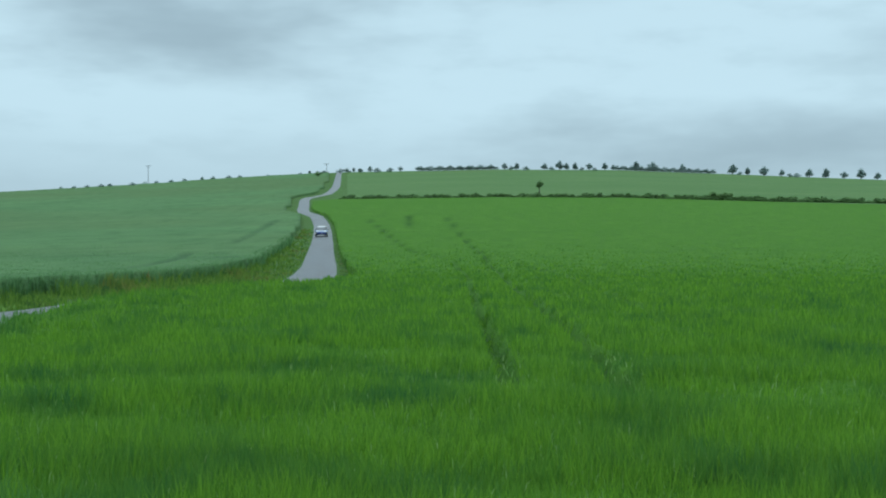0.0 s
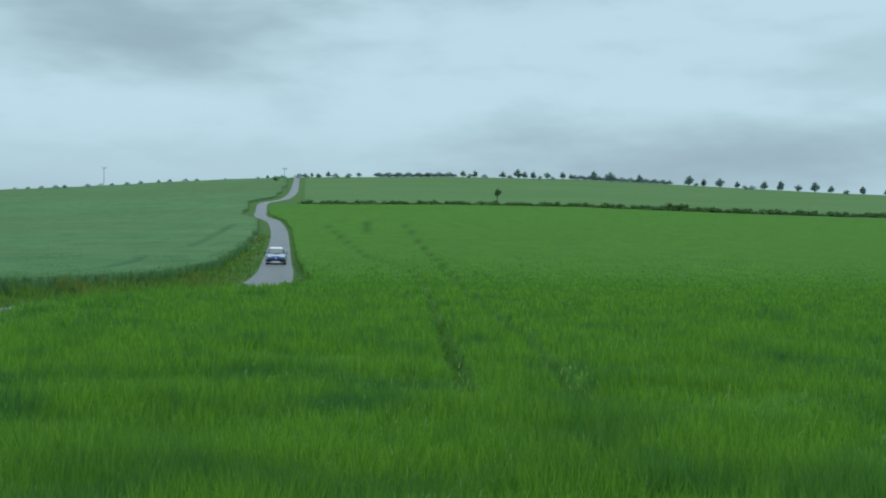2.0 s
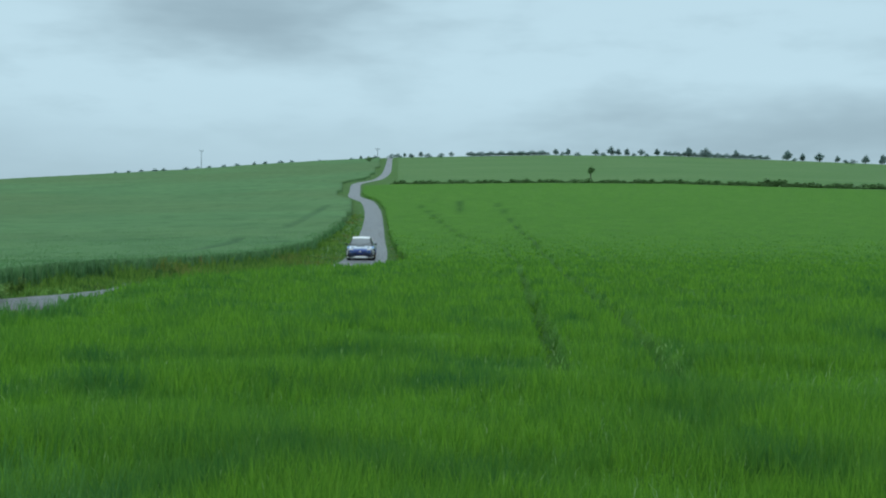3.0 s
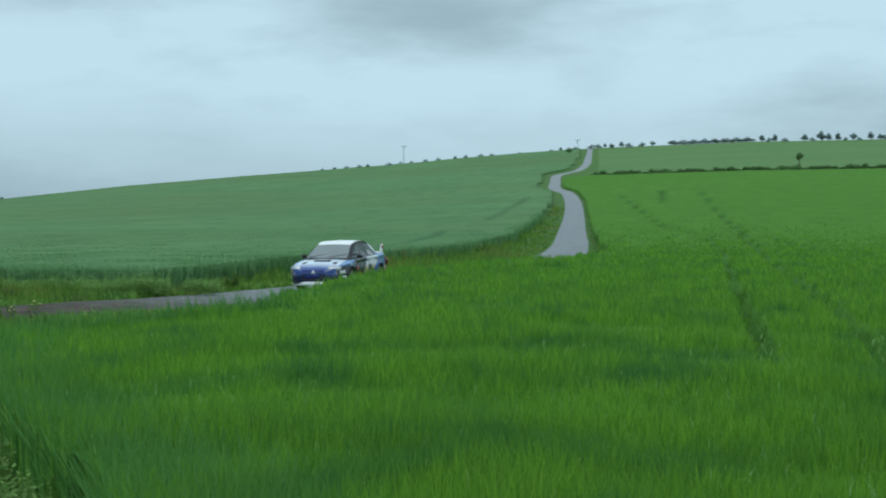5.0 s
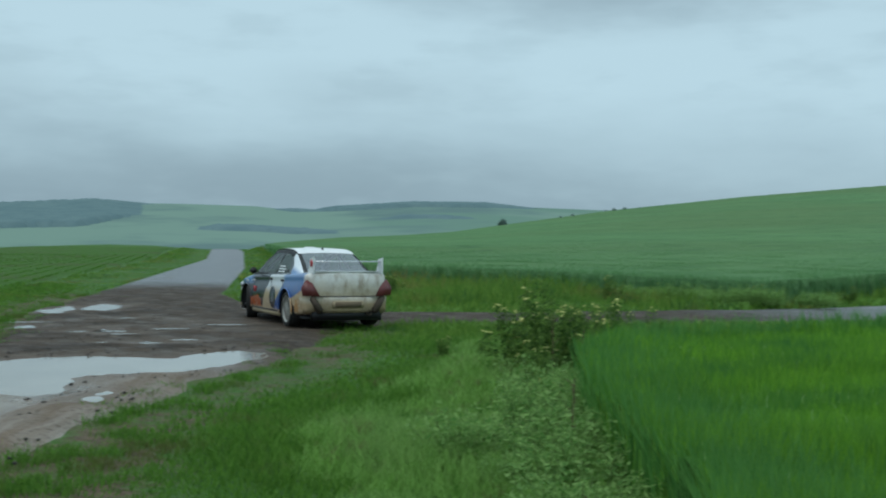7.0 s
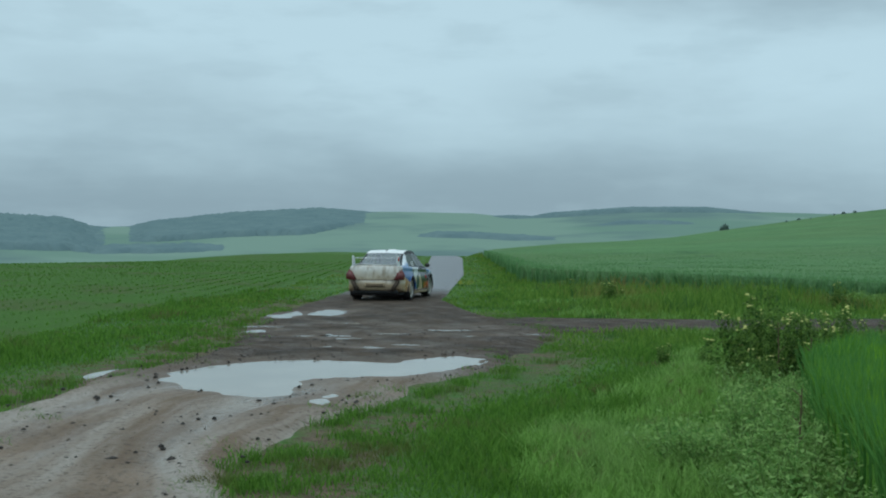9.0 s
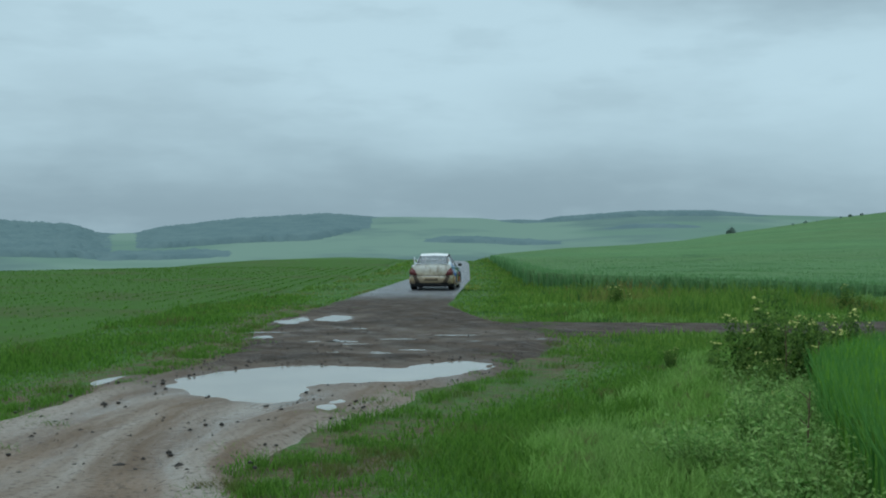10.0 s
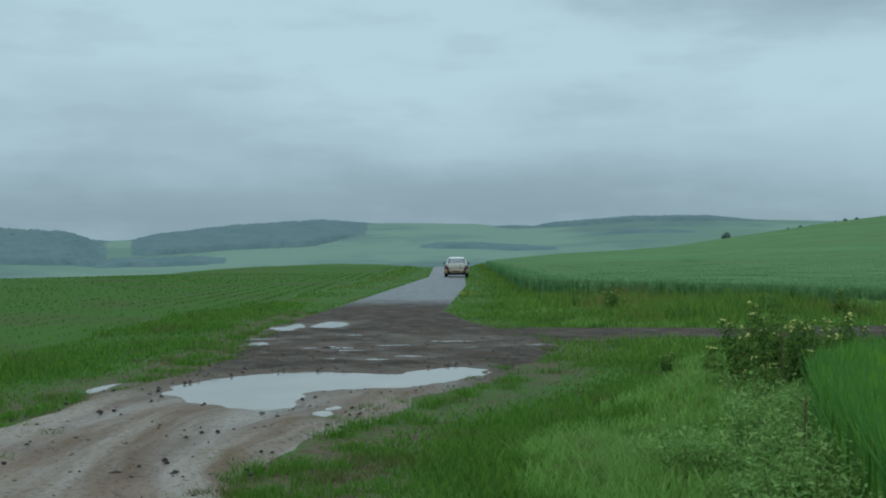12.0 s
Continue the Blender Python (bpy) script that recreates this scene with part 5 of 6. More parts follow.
def car_paint():
    k = Nodes("rally_paint", 0.22, spec=0.5)
    sep = k.n.new("ShaderNodeSeparateXYZ")
    k.l.new(k.co, sep.inputs[0])
    x, y, z = sep.outputs
    ax = k.math("ABSOLUTE", x)
    wob = k.math("MULTIPLY", k.math("SUBTRACT", k.noise(3.2, 2, 0, 1, where=k.co), 0.5), 0.30)

    def above(v, limit, soft=0.02):
        r = k.n.new("ShaderNodeMapRange")
        r.inputs["From Min"].default_value, r.inputs["From Max"].default_value = limit - soft, limit + soft
        k.l.new(v, r.inputs["Value"])
        return r.outputs[0]

    def both(*f):
        out = f[0]
        for g in f[1:]:
            out = k.math("MULTIPLY", out, g)
        return out

    def no(f):
        return k.math("SUBTRACT", 1.0, f)

    white, blue, black = (0.74, 0.79, 0.83), (0.030, 0.095, 0.300), (0.012, 0.013, 0.018)
    sand, orange, pale = (0.47, 0.36, 0.24), (0.36, 0.080, 0.028), (0.135, 0.245, 0.44)

    def line(slope, shift, wave=1.0):
        """Height over a line that rises with y times slope from shift."""
        return k.math("ADD", k.math("SUBTRACT", z, k.math("ADD", k.math("MULTIPLY", y, slope), shift)), k.math("MULTIPLY", wob, 0.25 * wave))

    flank = above(ax, 0.70, 0.03)
    # blue, paler upwards to the shoulder; white bonnet, blue again towards the nose
    c = k.mix(above(k.math("ADD", z, k.math("MULTIPLY", wob, 0.4)), 0.80, 0.22), blue, pale)
    c = k.mix(both(no(flank), above(z, 0.90, 0.05)), c, white)
    c = k.mix(above(y, 1.0, 0.03), c, k.mix(above(k.math("ADD", y, k.math("MULTIPLY", wob, 0.5)), 1.98, 0.20), (0.62, 0.72, 0.81), (0.028, 0.075, 0.26)))
    # rear door: white above, sand below, up to the blue sweep
    door = both(flank, above(line(-0.70, 0.03), 0.0), above(k.math("ADD", y, 1.12), 0.0, 0.10))
    c = k.mix(door, c, k.mix(above(k.math("ADD", z, k.math("MULTIPLY", wob, 0.7)), 0.66, 0.06), sand, (0.60, 0.64, 0.66)))
    # front wing and door: black, blue along the wing's top, flame colours low down
    front = both(flank, above(k.math("ADD", k.math("ADD", y, k.math("MULTIPLY", z, 0.79)), k.math("MULTIPLY", wob, 0.7)), 0.53), no(above(z, 0.935)))
    c = k.mix(front, c, black)
    c = k.mix(both(flank, above(k.math("ADD", y, wob), 0.95, 0.08), above(z, 0.74, 0.05)), c, (0.13, 0.26, 0.50))
    c = k.mix(both(front, no(above(k.math("ADD", z, wob), 0.46)), above(k.math("ADD", y, wob), 0.40, 0.04), no(above(y, 0.98))), c, orange)
    # dark disc on the rear door
    disc = k.math("POWER", k.math("ADD", k.math("POWER", k.math("ABSOLUTE", k.math("ADD", y, 0.40)), 2.0), k.math("POWER", k.math("ABSOLUTE", k.math("SUBTRACT", z, 0.50)), 2.0)), 0.5)
    c = k.mix(both(flank, no(above(k.math("ADD", disc, k.math("MULTIPLY", wob, 0.25)), 0.20))), c, k.mix(no(above(disc, 0.10)), (0.022, 0.028, 0.045), (0.075, 0.095, 0.130)))
    # sand sweep under the blue, from the sill to the rear bumper
    low_sweep = both(flank, no(above(line(-0.38, -0.07, 0.6), 0.0)), no(above(y, -0.45, 0.05)))
    c = k.mix(low_sweep, c, k.mix(k.noise(4.0, 3, 0.45, 0.55, where=k.co), sand, (0.43, 0.24, 0.11)))
    c = k.mix(both(flank, no(above(z, 0.29))), c, sand)
    # tail: pale lid, sand bumper
    c = k.mix(both(no(above(y, -1.95, 0.04)), no(above(k.math("ADD", z, k.math("MULTIPLY", wob, 0.3)), 0.58, 0.03))), c, k.mix(above(z, 0.50, 0.05), (0.44, 0.33, 0.21), (0.62, 0.56, 0.46)))
    c = k.mix(both(no(above(y, -2.06, 0.03)), above(z, 0.58, 0.03)), c, k.mix(above(k.math("ADD", z, wob), 0.78, 0.14), (0.56, 0.48, 0.36), (0.72, 0.71, 0.67)))
    # dark lower edge and nose
    c = k.mix(both(above(y, 2.0, 0.05), no(above(z, 0.47, 0.02))), c, (0.012, 0.02, 0.06))
    c = k.mix(no(above(z, 0.255, 0.01)), c, (0.02, 0.02, 0.022))
    # mud thrown up, thickest at the tail
    low = k.math("ADD", k.math("MULTIPLY", no(above(z, 0.52, 0.34)), 0.42), k.math("MULTIPLY", no(above(y, -1.75, 0.35)), 0.25))
    mud = both(k.noise(5, 5, 0.42, 0.70, where=k.co), low)
    c = k.mix(mud, c, (0.20, 0.145, 0.095))
    grime = both(no(above(y, -2.0, 0.08)), k.noise(7, 5, 0.46, 0.66, (1, 1, 0.5), where=k.co))
    c = k.mix(k.math("MULTIPLY", grime, 0.75), c, (0.33, 0.26, 0.18))
    k.rough(k.math("ADD", k.math("MULTIPLY", mud, 0.5), 0.16))
    return k.colour(c).mat


def glass(name, tint, clear, gloss=0.35):
    k = Nodes(name, 0.06, spec=gloss)
    k.bsdf.inputs["Alpha"].default_value = clear
    return k.colour(tint).mat


def build_car():
    # windscreen and rear window: the sky's reflection is painted in as a pale tint
    C = {"paint": car_paint(), "glass": glass("car_glass", (0.030, 0.036, 0.040), 0.50, 0.6), "screen": glass("screen_glass", (0.215, 0.245, 0.265), 0.70, 0.8), "rear_glass": glass("rear_window_glass", (0.15, 0.18, 0.205), 0.72, 0.7), "cage": plain("cage_grey", (0.50, 0.52, 0.53), 0.4), "cabin": plain("cabin_dark", (0.014, 0.016, 0.019), 0.6),
         "black": plain("black_plastic", (0.016, 0.016, 0.018), 0.5), "rubber": plain("tyre_rubber", (0.022, 0.021, 0.020), 0.85), "rim": plain("rim_alloy", (0.36, 0.35, 0.32), 0.45, 0.3),
         "lamp": glass("lamp_glass", (0.75, 0.8, 0.85), 0.4), "white": plain("white_panel", (0.82, 0.84, 0.85), 0.3), "tail": plain("tail_lamp_red", (0.155, 0.040, 0.040), 0.25),
         "red": plain("red_disc", (0.50, 0.03, 0.04), 0.35), "navy": plain("blue_grille", (0.012, 0.032, 0.19), 0.35), "disc": plain("brake_disc", (0.04, 0.036, 0.034), 0.6, 0.3),
         "silver": plain("silver_trim", (0.60, 0.62, 0.63), 0.25, 0.7), "dirt": plain("muddy_plastic", (0.085, 0.062, 0.045), 0.8), "mud": plain("caked_mud", (0.17, 0.125, 0.08), 0.8), "sand": plain("sand_panel", (0.42, 0.33, 0.21), 0.6)}
    car = new("rally_car")
    tagged(car, "blue, white and black rally car splashed with brown mud", "car")
    body = part("body", body_bm(), C["paint"], car)
    cabin = part("cabin", cabin_bm(), [C["cabin"]], car, "dark cabin frame with pillars")
    # roof skin
    rows = []
    for y in np.linspace(0.37, -1.03, 20):
        zr, wr = spline(ROOF, y)
        rows.append([(wr * u * 1.01, y, zr + 0.02 * (1 - u * u) + 0.012) for u in np.linspace(-1, 1, 13)])
    part("roof", grid_bm(rows), C["white"], car, "white roof skin")
    part("roof_vent", box_bm((0.24, 0.16, 0.03), (0, -0.05, 1.452), bevel=0.01, taper=0.8), C["white"], car)
    part("windscreen", slope_pane(1.17, 0.39, 0.93), C["screen"], car)
    part("rear_window", slope_pane(-1.00, -1.70, 0.92), C["rear_glass"], car)
    # sun strip over the windscreen
    rows = []
    for y in np.linspace(0.50, 0.37, 4):
        zr, wr = spline(ROOF, y)
        rows.append([(wr * u, y, zr + 0.02 * (1 - u * u) + 0.016) for u in np.linspace(-0.95, 0.95, 9)])
    part("sun_strip", grid_bm(rows), C["white"], car)
    for s in (-1, 1):
        part("front_side_window", side_pane(FRONT_WINDOW, s), C["glass"], car)
        part("rear_side_window", side_pane(REAR_WINDOW, s), C["glass"], car)
        # pale rear pillar behind the side glass, and the dark rail over it
        rows = []
        for y in np.linspace(-0.93, -1.74, 22):
            top = spline(ROOF, y)[0] - 0.012
            foot = np.interp(-y, (0.92, 1.12, 1.23, 1.24), (1.285, 1.15, 0.985, 0.915))
            rows.append([(s * (roof_side(y, z) + 0.010), y, z) for z in np.linspace(min(foot, top - 0.01), top, 6)])
        part("rear_pillar", grid_bm(rows), C["paint"], car)
        part("roof_rail", grid_bm([[(s * (roof_side(y, spline(ROOF, y)[0] - q) + 0.008), y, spline(ROOF, y)[0] - q) for q in (0.050, 0.03, 0.012)] for y in np.linspace(0.36, -0.92, 16)]), C["black"], car)
        # wheel housings and lips
        for a in AXLES:
            w = body_width(a, 0.6)
            part("arch_lip", ring_bm(0.385, 0.014, (-12, 192), (s * (w - 0.006), a, TYRE_R), 30, 1.4), C["paint"], car)
            rows = [[(s * xx, a + 0.384 * math.cos(q), TYRE_R + 0.384 * math.sin(q)) for xx in (w - 0.01, 0.48)] for q in np.radians(np.linspace(-14, 194, 24))]
            bm = grid_bm(rows)
            bmesh.ops.contextual_create(bm, geom=[v for v in bm.verts if abs(v.co.x) < 0.5])
            part("wheel_housing", bm, C["black"], car)
        part("wing_mirror", box_bm((0.17, 0.10, 0.12), (s * 0.92, 0.72, 0.985), (0, 0, s * -12), 0.03, 0.85), C["black"], car)
        for y in (-0.20, -1.02):
            part("door_handle", box_bm((0.03, 0.20, 0.04), (s * (body_width(y, 0.84) + 0.006), y, 0.845), bevel=0.01), C["black"], car)
        for y in (0.92, -0.33, -1.16):
            part("door_seam", box_bm((0.006, 0.010, 0.56), (s * (body_width(y, 0.6) + 0.0), y, 0.60)), C["black"], car)
        part("side_sill", box_bm((0.07, 1.78, 0.09), (s * 0.855, 0.02, 0.215), bevel=0.02), C["sand"], car, "muddy sand-coloured sill")
        # thin black strip added above the sill as its shadow line
        part("sill_shadow_strip", box_bm((0.03, 1.70, 0.02), (s * 0.888, 0.02, 0.262)), C["black"], car)
        # headlamp with chrome bowl
        hl = part("headlamp", plate_bm([(-0.24, -0.06), (0.17, -0.09), (0.23, 0.025), (0.12, 0.08), (-0.17, 0.066)], 0.06,
                                       look((s * 0.60, 2.09, 0.655), (s * 0.98, 2.75, 0.76)) @ Matrix.Rotation(math.pi, 4, "Y") @ Matrix.Diagonal((-s, 1, 1, 1))), C["silver"], car, "silver headlamp")
        part("lamp_lens", box_bm((0.17, 0.02, 0.085), (s * 0.60, 2.165, 0.66), (18, 0, s * -32), 0.008), C["lamp"], hl)
        part("fog_vent", box_bm((0.24, 0.05, 0.14), (s * 0.56, 2.195, 0.375), (0, 0, s * -34), 0.03), C["black"], car)
        part("white_decal", box_bm((0.014, 0.26, 0.10), (s * 0.815, 1.95, 0.55), (0, 0, s * 17), 0.004), C["white"], car, "plain white sponsor patch")
        part("oval_decal", lathe_bm([(-0.006, 0.0), (-0.006, 0.075), (0.006, 0.075), (0.006, 0.0)], 20), C["white"], car, "white oval patch").matrix_local = pose(s * 0.836, 1.88, 0.40, 0, 0, s * 14) @ Matrix.Diagonal((1, 1.4, 0.8, 1))
        part("red_decal", box_bm((0.012, 0.13, 0.11), (s * (body_width(0.80, 0.6) + 0.002), 0.78, 0.62), bevel=0.003), C["red"], car, "small red patch")
        for q in range(3):
            part("white_lettering_bar", box_bm((0.010, 0.13, 0.035), (s * (body_width(1.2 - 0.2 * q, 0.78) + 0.004), 1.32 - 0.19 * q, 0.765 + 0.012 * q), bevel=0.002), C["white"], car)
        for q, (yy, zz, wd) in enumerate(((-0.62, 1.10, 0.34), (-0.66, 1.05, 0.42), (-0.68, 1.00, 0.36))):
            part("name_bar", box_bm((0.006, wd, 0.022), (s * (roof_side(yy, zz) + 0.014), yy, zz), (0, s * -30, 0)), C["white"], car)
        # tail lamp, rear corner, mud flaps
        part("tail_lamp", plate_bm([(-0.15, -0.11), (0.16, -0.10), (0.19, 0.04), (0.10, 0.19), (-0.02, 0.12)], 0.06,
                                   pose(s * 0.675, -2.165, 0.70, 80, 0, s * 16) @ Matrix.Diagonal((s, 1, 1, 1))), C["tail"], car, "dark red tail lamp")
        part("bumper_corner", box_bm((0.13, 0.10, 0.34), (s * 0.60, -2.205, 0.45), (4, s * 30, s * 18), 0.02, 0.9), C["dirt"], car, "dark muddy bumper corner")
        for a in AXLES:
            part("mud_flap", box_bm((0.26, 0.012, 0.30), (s * 0.74, a - 0.40, 0.26), (8, 0, 0)), C["black"], car)
        # wing
        bm = plate_bm([(-2.24, 0.99), (-1.93, 1.02), (-2.02, 1.14), (-2.05, 1.26), (-2.24, 1.30)], 0.025, Matrix(((0, 0, 1, s * 0.66 - 0.012), (1, 0, 0, 0), (0, 1, 0, 0), (0, 0, 0, 1))))
        plate = part("wing_endplate", bm, C["white"], car, "white wing end plate", False)
        part("red_disc", lathe_bm([(-0.006, 0.0), (-0.006, 0.062), (0.006, 0.062), (0.006, 0.0)], 24), C["red"], plate).matrix_local = pose(s * 0.679, -2.145, 1.19)
    part("wing_blade", box_bm((1.30, 0.14, 0.006), (0, -2.12, 1.225), (5, 0, 0), 0.004), C["silver"], car, "thin pale wing blade")
    # inside: roll cage, seats, dashboard
    cage = [((x0, -0.42, 0.25), (x0 * 0.72, -0.45, 1.36)) for x0 in (-0.62, 0.62)] + [((-0.44, -0.45, 1.36), (0.44, -0.45, 1.36)), ((-0.60, -0.42, 0.62), (0.42, -0.45, 1.33))]
    for x0 in (-1, 1):
        cage += [((x0 * 0.44, -0.45, 1.36), (x0 * 0.46, 0.36, 1.30)), ((x0 * 0.46, 0.36, 1.30), (x0 * 0.60, 1.02, 0.90)), ((x0 * 0.44, -0.45, 1.34), (x0 * 0.52, -1.45, 0.80)), ((x0 * 0.58, 0.86, 0.62), (x0 * 0.60, -0.38, 0.94))]
    for a, b in cage:
        bar = bmesh.new()
        limb_bm(bar, a, b, 0.022, 0.022, 8)
        part("roll_bar", bar, C["cage"], car, "pale grey roll cage tube")
    for x0 in (-0.36, 0.36):
        seat = part("seat", box_bm((0.46, 0.46, 0.16), (x0, -0.08, 0.42), (8, 0, 0), 0.05), C["black"], car, "dark bucket seat")
        part("backrest", box_bm((0.44, 0.12, 0.62), (x0, -0.34, 0.74), (14, 0, 0), 0.05, 0.85), C["black"], seat)
    part("dashboard", box_bm((1.36, 0.40, 0.16), (0, 0.86, 0.84), (0, 0, 0), 0.05), C["cabin"], car)
    part("parcel_shelf", box_bm((1.20, 0.60, 0.03), (0, -1.44, 0.90)), C["cabin"], car)
    # nose
    part("grille", box_bm((0.80, 0.05, 0.17), (0, 2.262, 0.545), (-14, 0, 0), 0.03, 0.92), C["navy"], car, "dark blue grille")
    for q in (-0.035, 0.035):
        part("grille_bar", box_bm((0.70, 0.02, 0.018), (0, 2.292 - q * 0.3, 0.545 + q), bevel=0.004), C["black"], car)
    part("emblem", plate_bm([(0, 0.075), (0.03, 0.03), (0.075, -0.05), (0.025, -0.05), (0, -0.015), (-0.025, -0.05), (-0.075, -0.05), (-0.03, 0.03)], 0.015, pose(0, 2.288, 0.555, 90, 0, 180)), C["white"], car, "plain pale three-lobed emblem")
    part("lower_intake", box_bm((0.78, 0.06, 0.17), (0, 2.25, 0.365), bevel=0.03), C["black"], car)
    part("front_plate", box_bm((0.46, 0.015, 0.10), (0, 2.300, 0.445), (0, 0, 0), 0.004), C["navy"], car)
    rows = [[(u * 0.82, 2.32 - 0.40 * abs(u) ** 2.6 + dy, zz) for u in np.linspace(-1, 1, 21)] for dy, zz in ((-0.30, 0.165), (0.0, 0.165), (0.012, 0.19), (0.0, 0.265), (-0.03, 0.275), (-0.3, 0.275))]
    part("front_lip", grid_bm(rows), C["white"], car, "white front splitter")
    part("bonnet_vent", box_bm((0.52, 0.16, 0.035), (0, 1.50, 0.868), (-8, 0, 0), 0.012), C["black"], car)
    for s in (-1, 1):
        part("bonnet_duct", box_bm((0.13, 0.24, 0.014), (s * 0.50, 1.72, 0.815), (-9, s * 8, 0), 0.004), C["black"], car)
    part("scuttle", box_bm((1.30, 0.05, 0.02), (0, 1.20, 0.902), (-10, 0, 0), 0.006), C["black"], car)
    for x0, ang in ((0.42, 14), (-0.20, 14)):
        part("wiper", box_bm((0.56, 0.022, 0.020), (x0 - 0.12, 1.06, 1.012), (-58, ang * 0.6, ang * 1.2), 0.004), C["black"], car)
    # tail
    part("boot_recess", box_bm((0.60, 0.03, 0.13), (0, -2.236, 0.445), (0, 0, 0), 0.012), C["sand"], car, "muddy plate recess")
    part("rear_plate", box_bm((0.50, 0.014, 0.10), (0, -2.254, 0.445), (0, 0, 0), 0.003), C["mud"], car, "mud-covered plate")
    part("rear_bumper", grid_bm([[(u * 0.80, -2.235 + 0.16 * abs(u) ** 3 + dy, zz) for u in np.linspace(-1, 1, 21)]
                                 for dy, zz in ((0.12, 0.585), (0.01, 0.575), (0.0, 0.55), (0.0, 0.36), (0.03, 0.30), (0.2, 0.29))]), C["paint"], car, "sand bumper under brown mud")
    part("diffuser", box_bm((1.30, 0.22, 0.17), (0, -2.08, 0.245), (-12, 0, 0), 0.03), C["black"], car)
    part("exhaust_pipe", lathe_bm([(0, 0.05), (0.16, 0.05), (0.16, 0.042), (0.02, 0.042)], 18), C["dirt"], car).matrix_local = pose(0.42, -2.06, 0.29, 0, 0, -90)
    part("boot_lip", box_bm((1.24, 0.07, 0.028), (0, -2.125, 1.035), (-6, 0, 0), 0.010), C["white"], car, "white boot lid lip")
    part("boot_emblem", box_bm((0.26, 0.012, 0.022), (0, -2.150, 0.955), (12, 0, 0), 0.003), C["black"], car)
    for q, zz in ((0.62, 0.74), (0.50, 0.70)):
        part("boot_lettering_bar", box_bm((q * 0.7, 0.003, 0.018), (0, -2.190, zz), (8, 0, 0)), C["sand"], car)
    part("boot_seam", box_bm((1.06, 0.008, 0.010), (0, -2.205, 0.595)), C["black"], car)
    part("floor_pan", box_bm((1.5, 4.0, 0.05), (0, 0, 0.20)), C["black"], car)
    part("aerial", box_bm((0.02, 0.10, 0.05), (0, -0.80, 1.432), (20, 0, 0), 0.006), C["black"], car)
    # wheels
    wheels = []
    for s in (-1, 1):
        for a in AXLES:
            wheel = part("wheel", lathe_bm([(-0.05, 0.0), (-0.05, 0.15), (-0.02, 0.15), (-0.02, 0.07), (0.06, 0.06), (0.06, 0.0)]), C["disc"], car)
            part("tyre", lathe_bm([(-0.10, 0.235), (-0.112, 0.26), (-0.112, 0.30), (-0.092, 0.322), (-0.03, 0.325), (0.03, 0.325), (0.092, 0.322), (0.112, 0.30), (0.112, 0.26), (0.10, 0.235), (-0.10, 0.235)], 48), C["rubber"], wheel)
            rim = part("rim", lathe_bm([(-0.095, 0.238), (-0.09, 0.225), (0.03, 0.205), (0.085, 0.222), (0.108, 0.238), (0.108, 0.246), (-0.095, 0.238)], 48), C["rim"], wheel)
            for q in range(15):
                b = bmesh.new()
                bmesh.ops.create_cube(b, size=1)
                bmesh.ops.transform(b, matrix=Matrix.Rotation(2 * math.pi * q / 15, 4, "X") @ Matrix.Translation((0.075, 0, 0.14)) @ Matrix.Rotation(-0.12, 4, "Y") @ Matrix.Diagonal((0.028, 0.024, 0.175, 1)), verts=b.verts)
                part("spoke", b, C["rim"], wheel, smooth=False)
            part("hub_cap", lathe_bm([(0.05, 0.06), (0.095, 0.055), (0.10, 0.0)], 24), C["rim"], wheel)
            wheels.append((wheel, s, a))
    return car, wheels


rally_car, car_wheels = build_car()


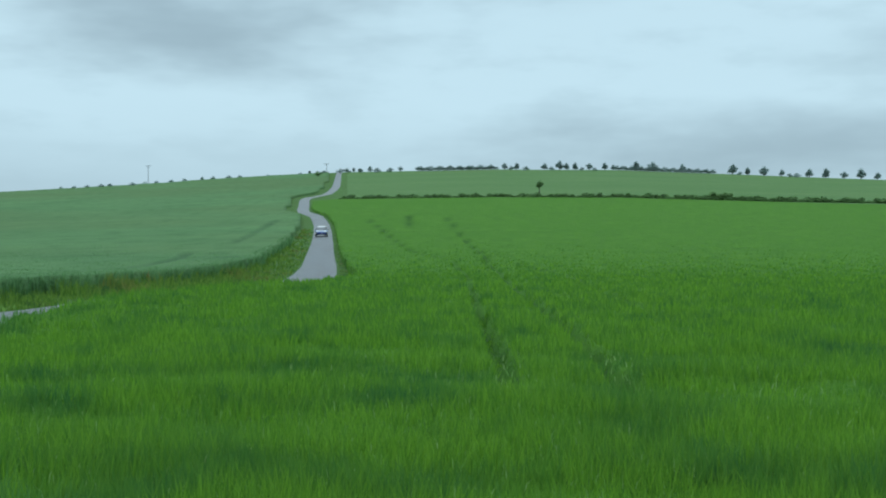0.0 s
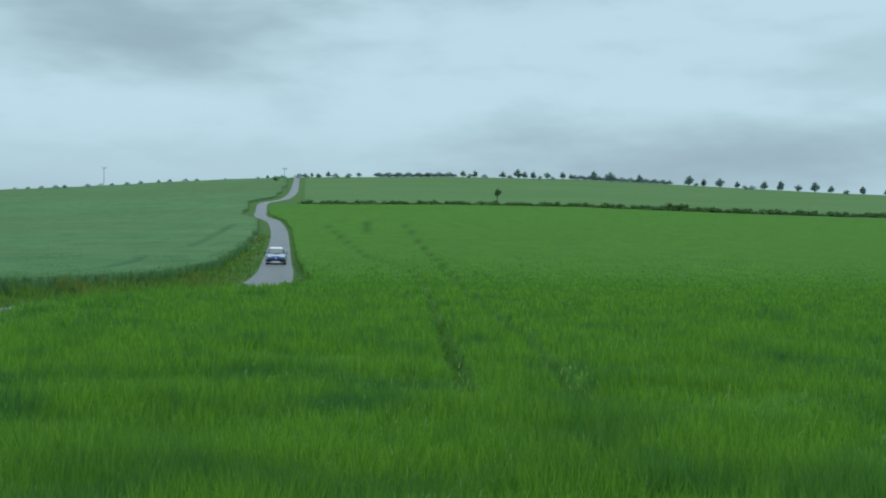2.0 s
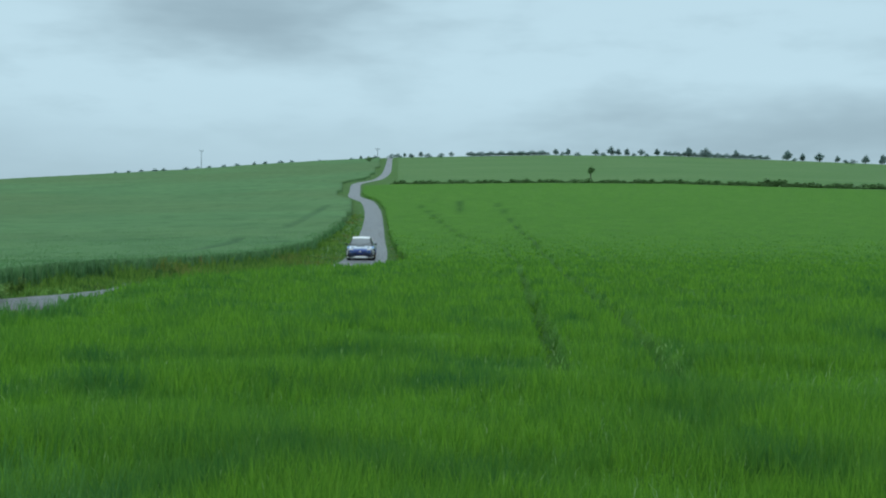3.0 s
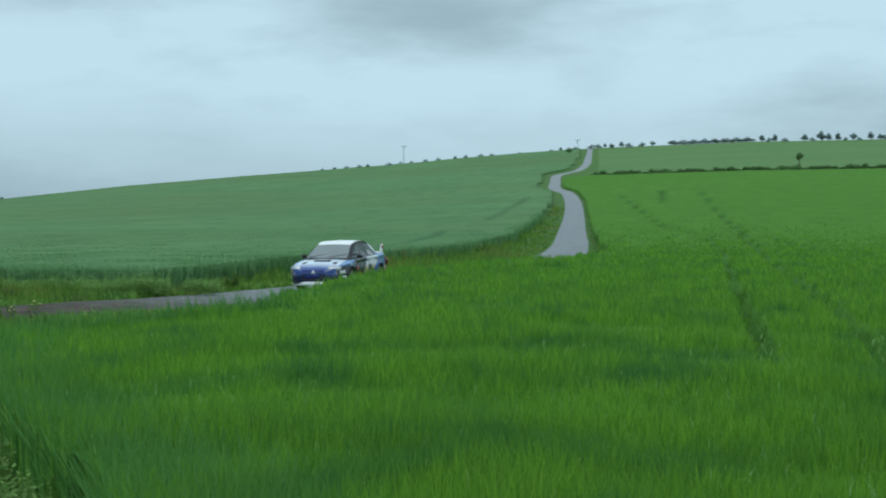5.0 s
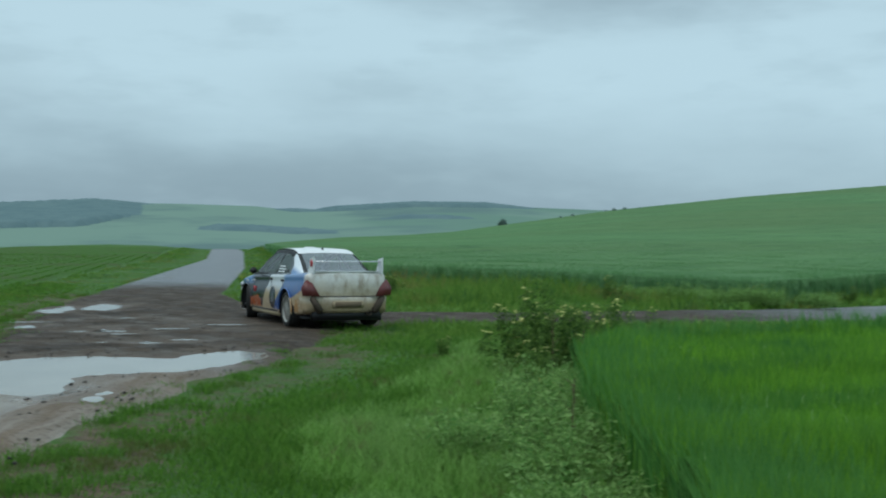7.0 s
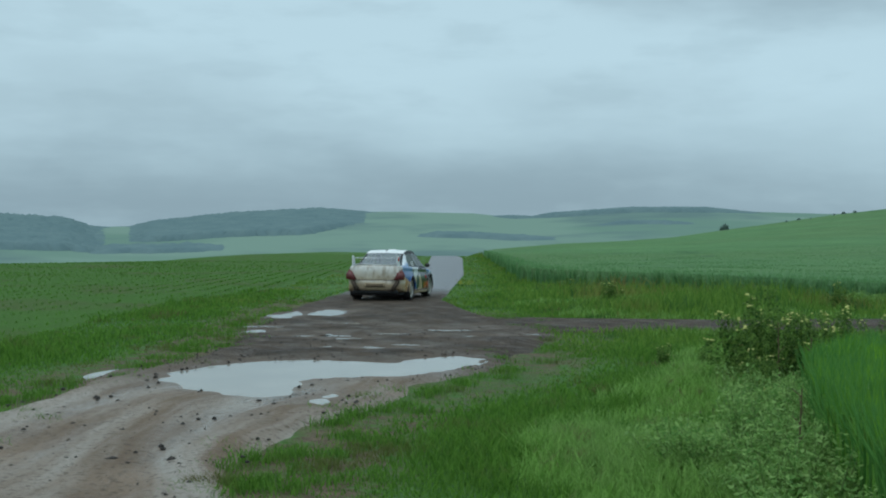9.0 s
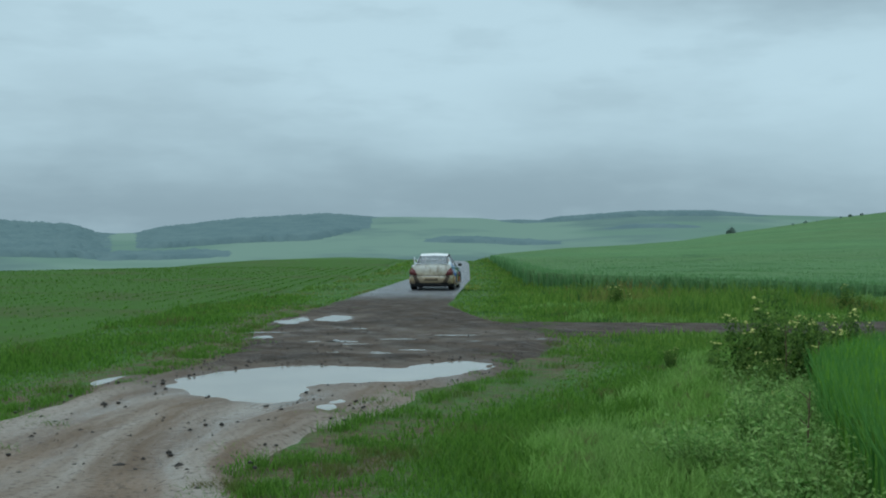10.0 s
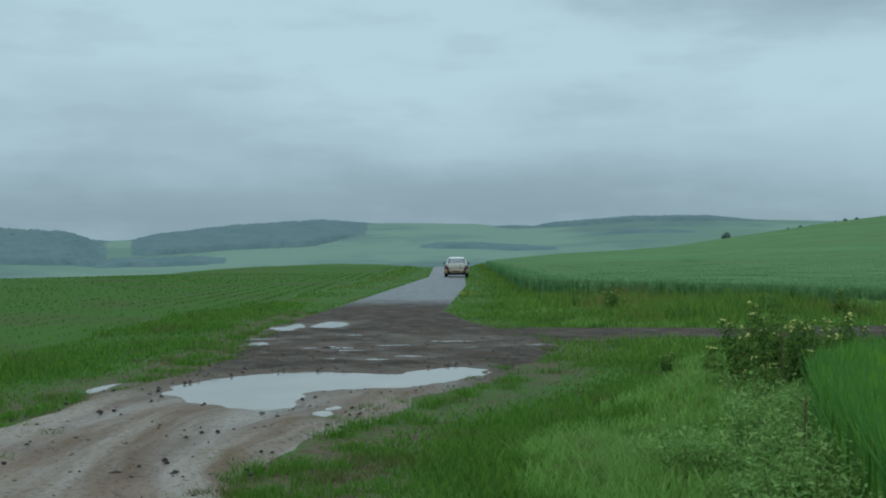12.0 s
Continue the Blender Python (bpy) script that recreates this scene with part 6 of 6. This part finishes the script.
# ---- what moves ----
# seconds, azimuth and distance of the car's middle, its heading (degrees clockwise from ahead)
DRIVE = [
    (0.0, -5.70, 174.0, -185.5),
    (0.5, -5.72, 157.0, -185.5),
    (1.0, -5.77, 141.5, -185.5),
    (1.5, -5.76, 125.0, -185.5),
    (2.0, -5.80, 108.0, -185.5),
    (2.5, -5.76, 94.0, -185.0),
    (3.0, -6.20, 78.5, -184.0),
    (3.5, -7.40, 66.5, -182.0),
    (4.0, -9.25, 56.0, -178.0),
    (4.5, -11.51, 46.5, -174.0),
    (5.0, -16.64, 38.5, -176.0),
    (5.5, -21.85, 29.8, -170.5),
    (6.0, -29.30, 25.1, -138.5),
    (6.5, -37.35, 24.2, -105.5),
    (7.0, -46.43, 24.2, -65.0),
    (7.5, -52.20, 26.5, -45.5),
    (8.0, -53.10, 29.6, -41.0),
    (8.5, -53.20, 33.6, -39.5),
    (9.0, -52.75, 37.0, -39.5),
    (9.5, -51.90, 41.8, -41.0),
    (10.0, -51.01, 49.8, -46.0),
    (10.5, -50.23, 58.3, -48.5),
    (11.0, -50.21, 68.9, -50.0),
    (11.5, -49.87, 79.5, -50.0),
    (12.0, -49.85, 91.0, -50.0),
]


def car_pose(az, d, head):
    x, y = d * math.sin(radians(az)), d * math.cos(radians(az))
    fx, fy = math.sin(radians(head)), math.cos(radians(head))
    zf, zb = (SCALE * float(height((x + q * fx) / SCALE, (y + q * fy) / SCALE)) for q in (1.3, -1.3))
    return pose(x, y, (zf + zb) / 2 + ROAD_TOP, math.degrees(math.atan2(zf - zb, 2.6)), 0, -head)


ROAD_TOP = 0.05
STEER_T, STEER_A = (0, 4.8, 5.6, 6.2, 6.7, 7.1, 7.6, 9.5, 12), (0, 2, 12, 14, 0, -22, -10, -2, 0)


def motions():
    walk(rally_car, [(t, car_pose(az, d, head)) for t, az, d, head in DRIVE])
    # the wheels roll with the way gone, the front ones steer into the bends
    a = np.array(DRIVE, float)
    ts = np.arange(0, 361) / 30
    px, py = a[:, 2] * np.sin(np.radians(a[:, 1])), a[:, 2] * np.cos(np.radians(a[:, 1]))
    x, y = np.interp(ts, a[:, 0], px), np.interp(ts, a[:, 0], py)
    step = np.minimum(np.degrees(np.hypot(np.diff(x), np.diff(y)) / TYRE_R), 70.0)
    roll = np.concatenate([[0.0], np.cumsum(step)])
    for wheel, s, axle in car_wheels:
        rows = []
        for t, q in zip(ts, roll):
            steer = np.interp(t, STEER_T, STEER_A) if axle > 0 else 0.0
            rows.append((t, pose(s * 0.765, axle, TYRE_R, 0, 0, steer) @ Matrix.Rotation(radians(-q % 360), 4, "X") @ Matrix.Diagonal((s, s, 1, 1))))
        walk(wheel, rows)


motions()
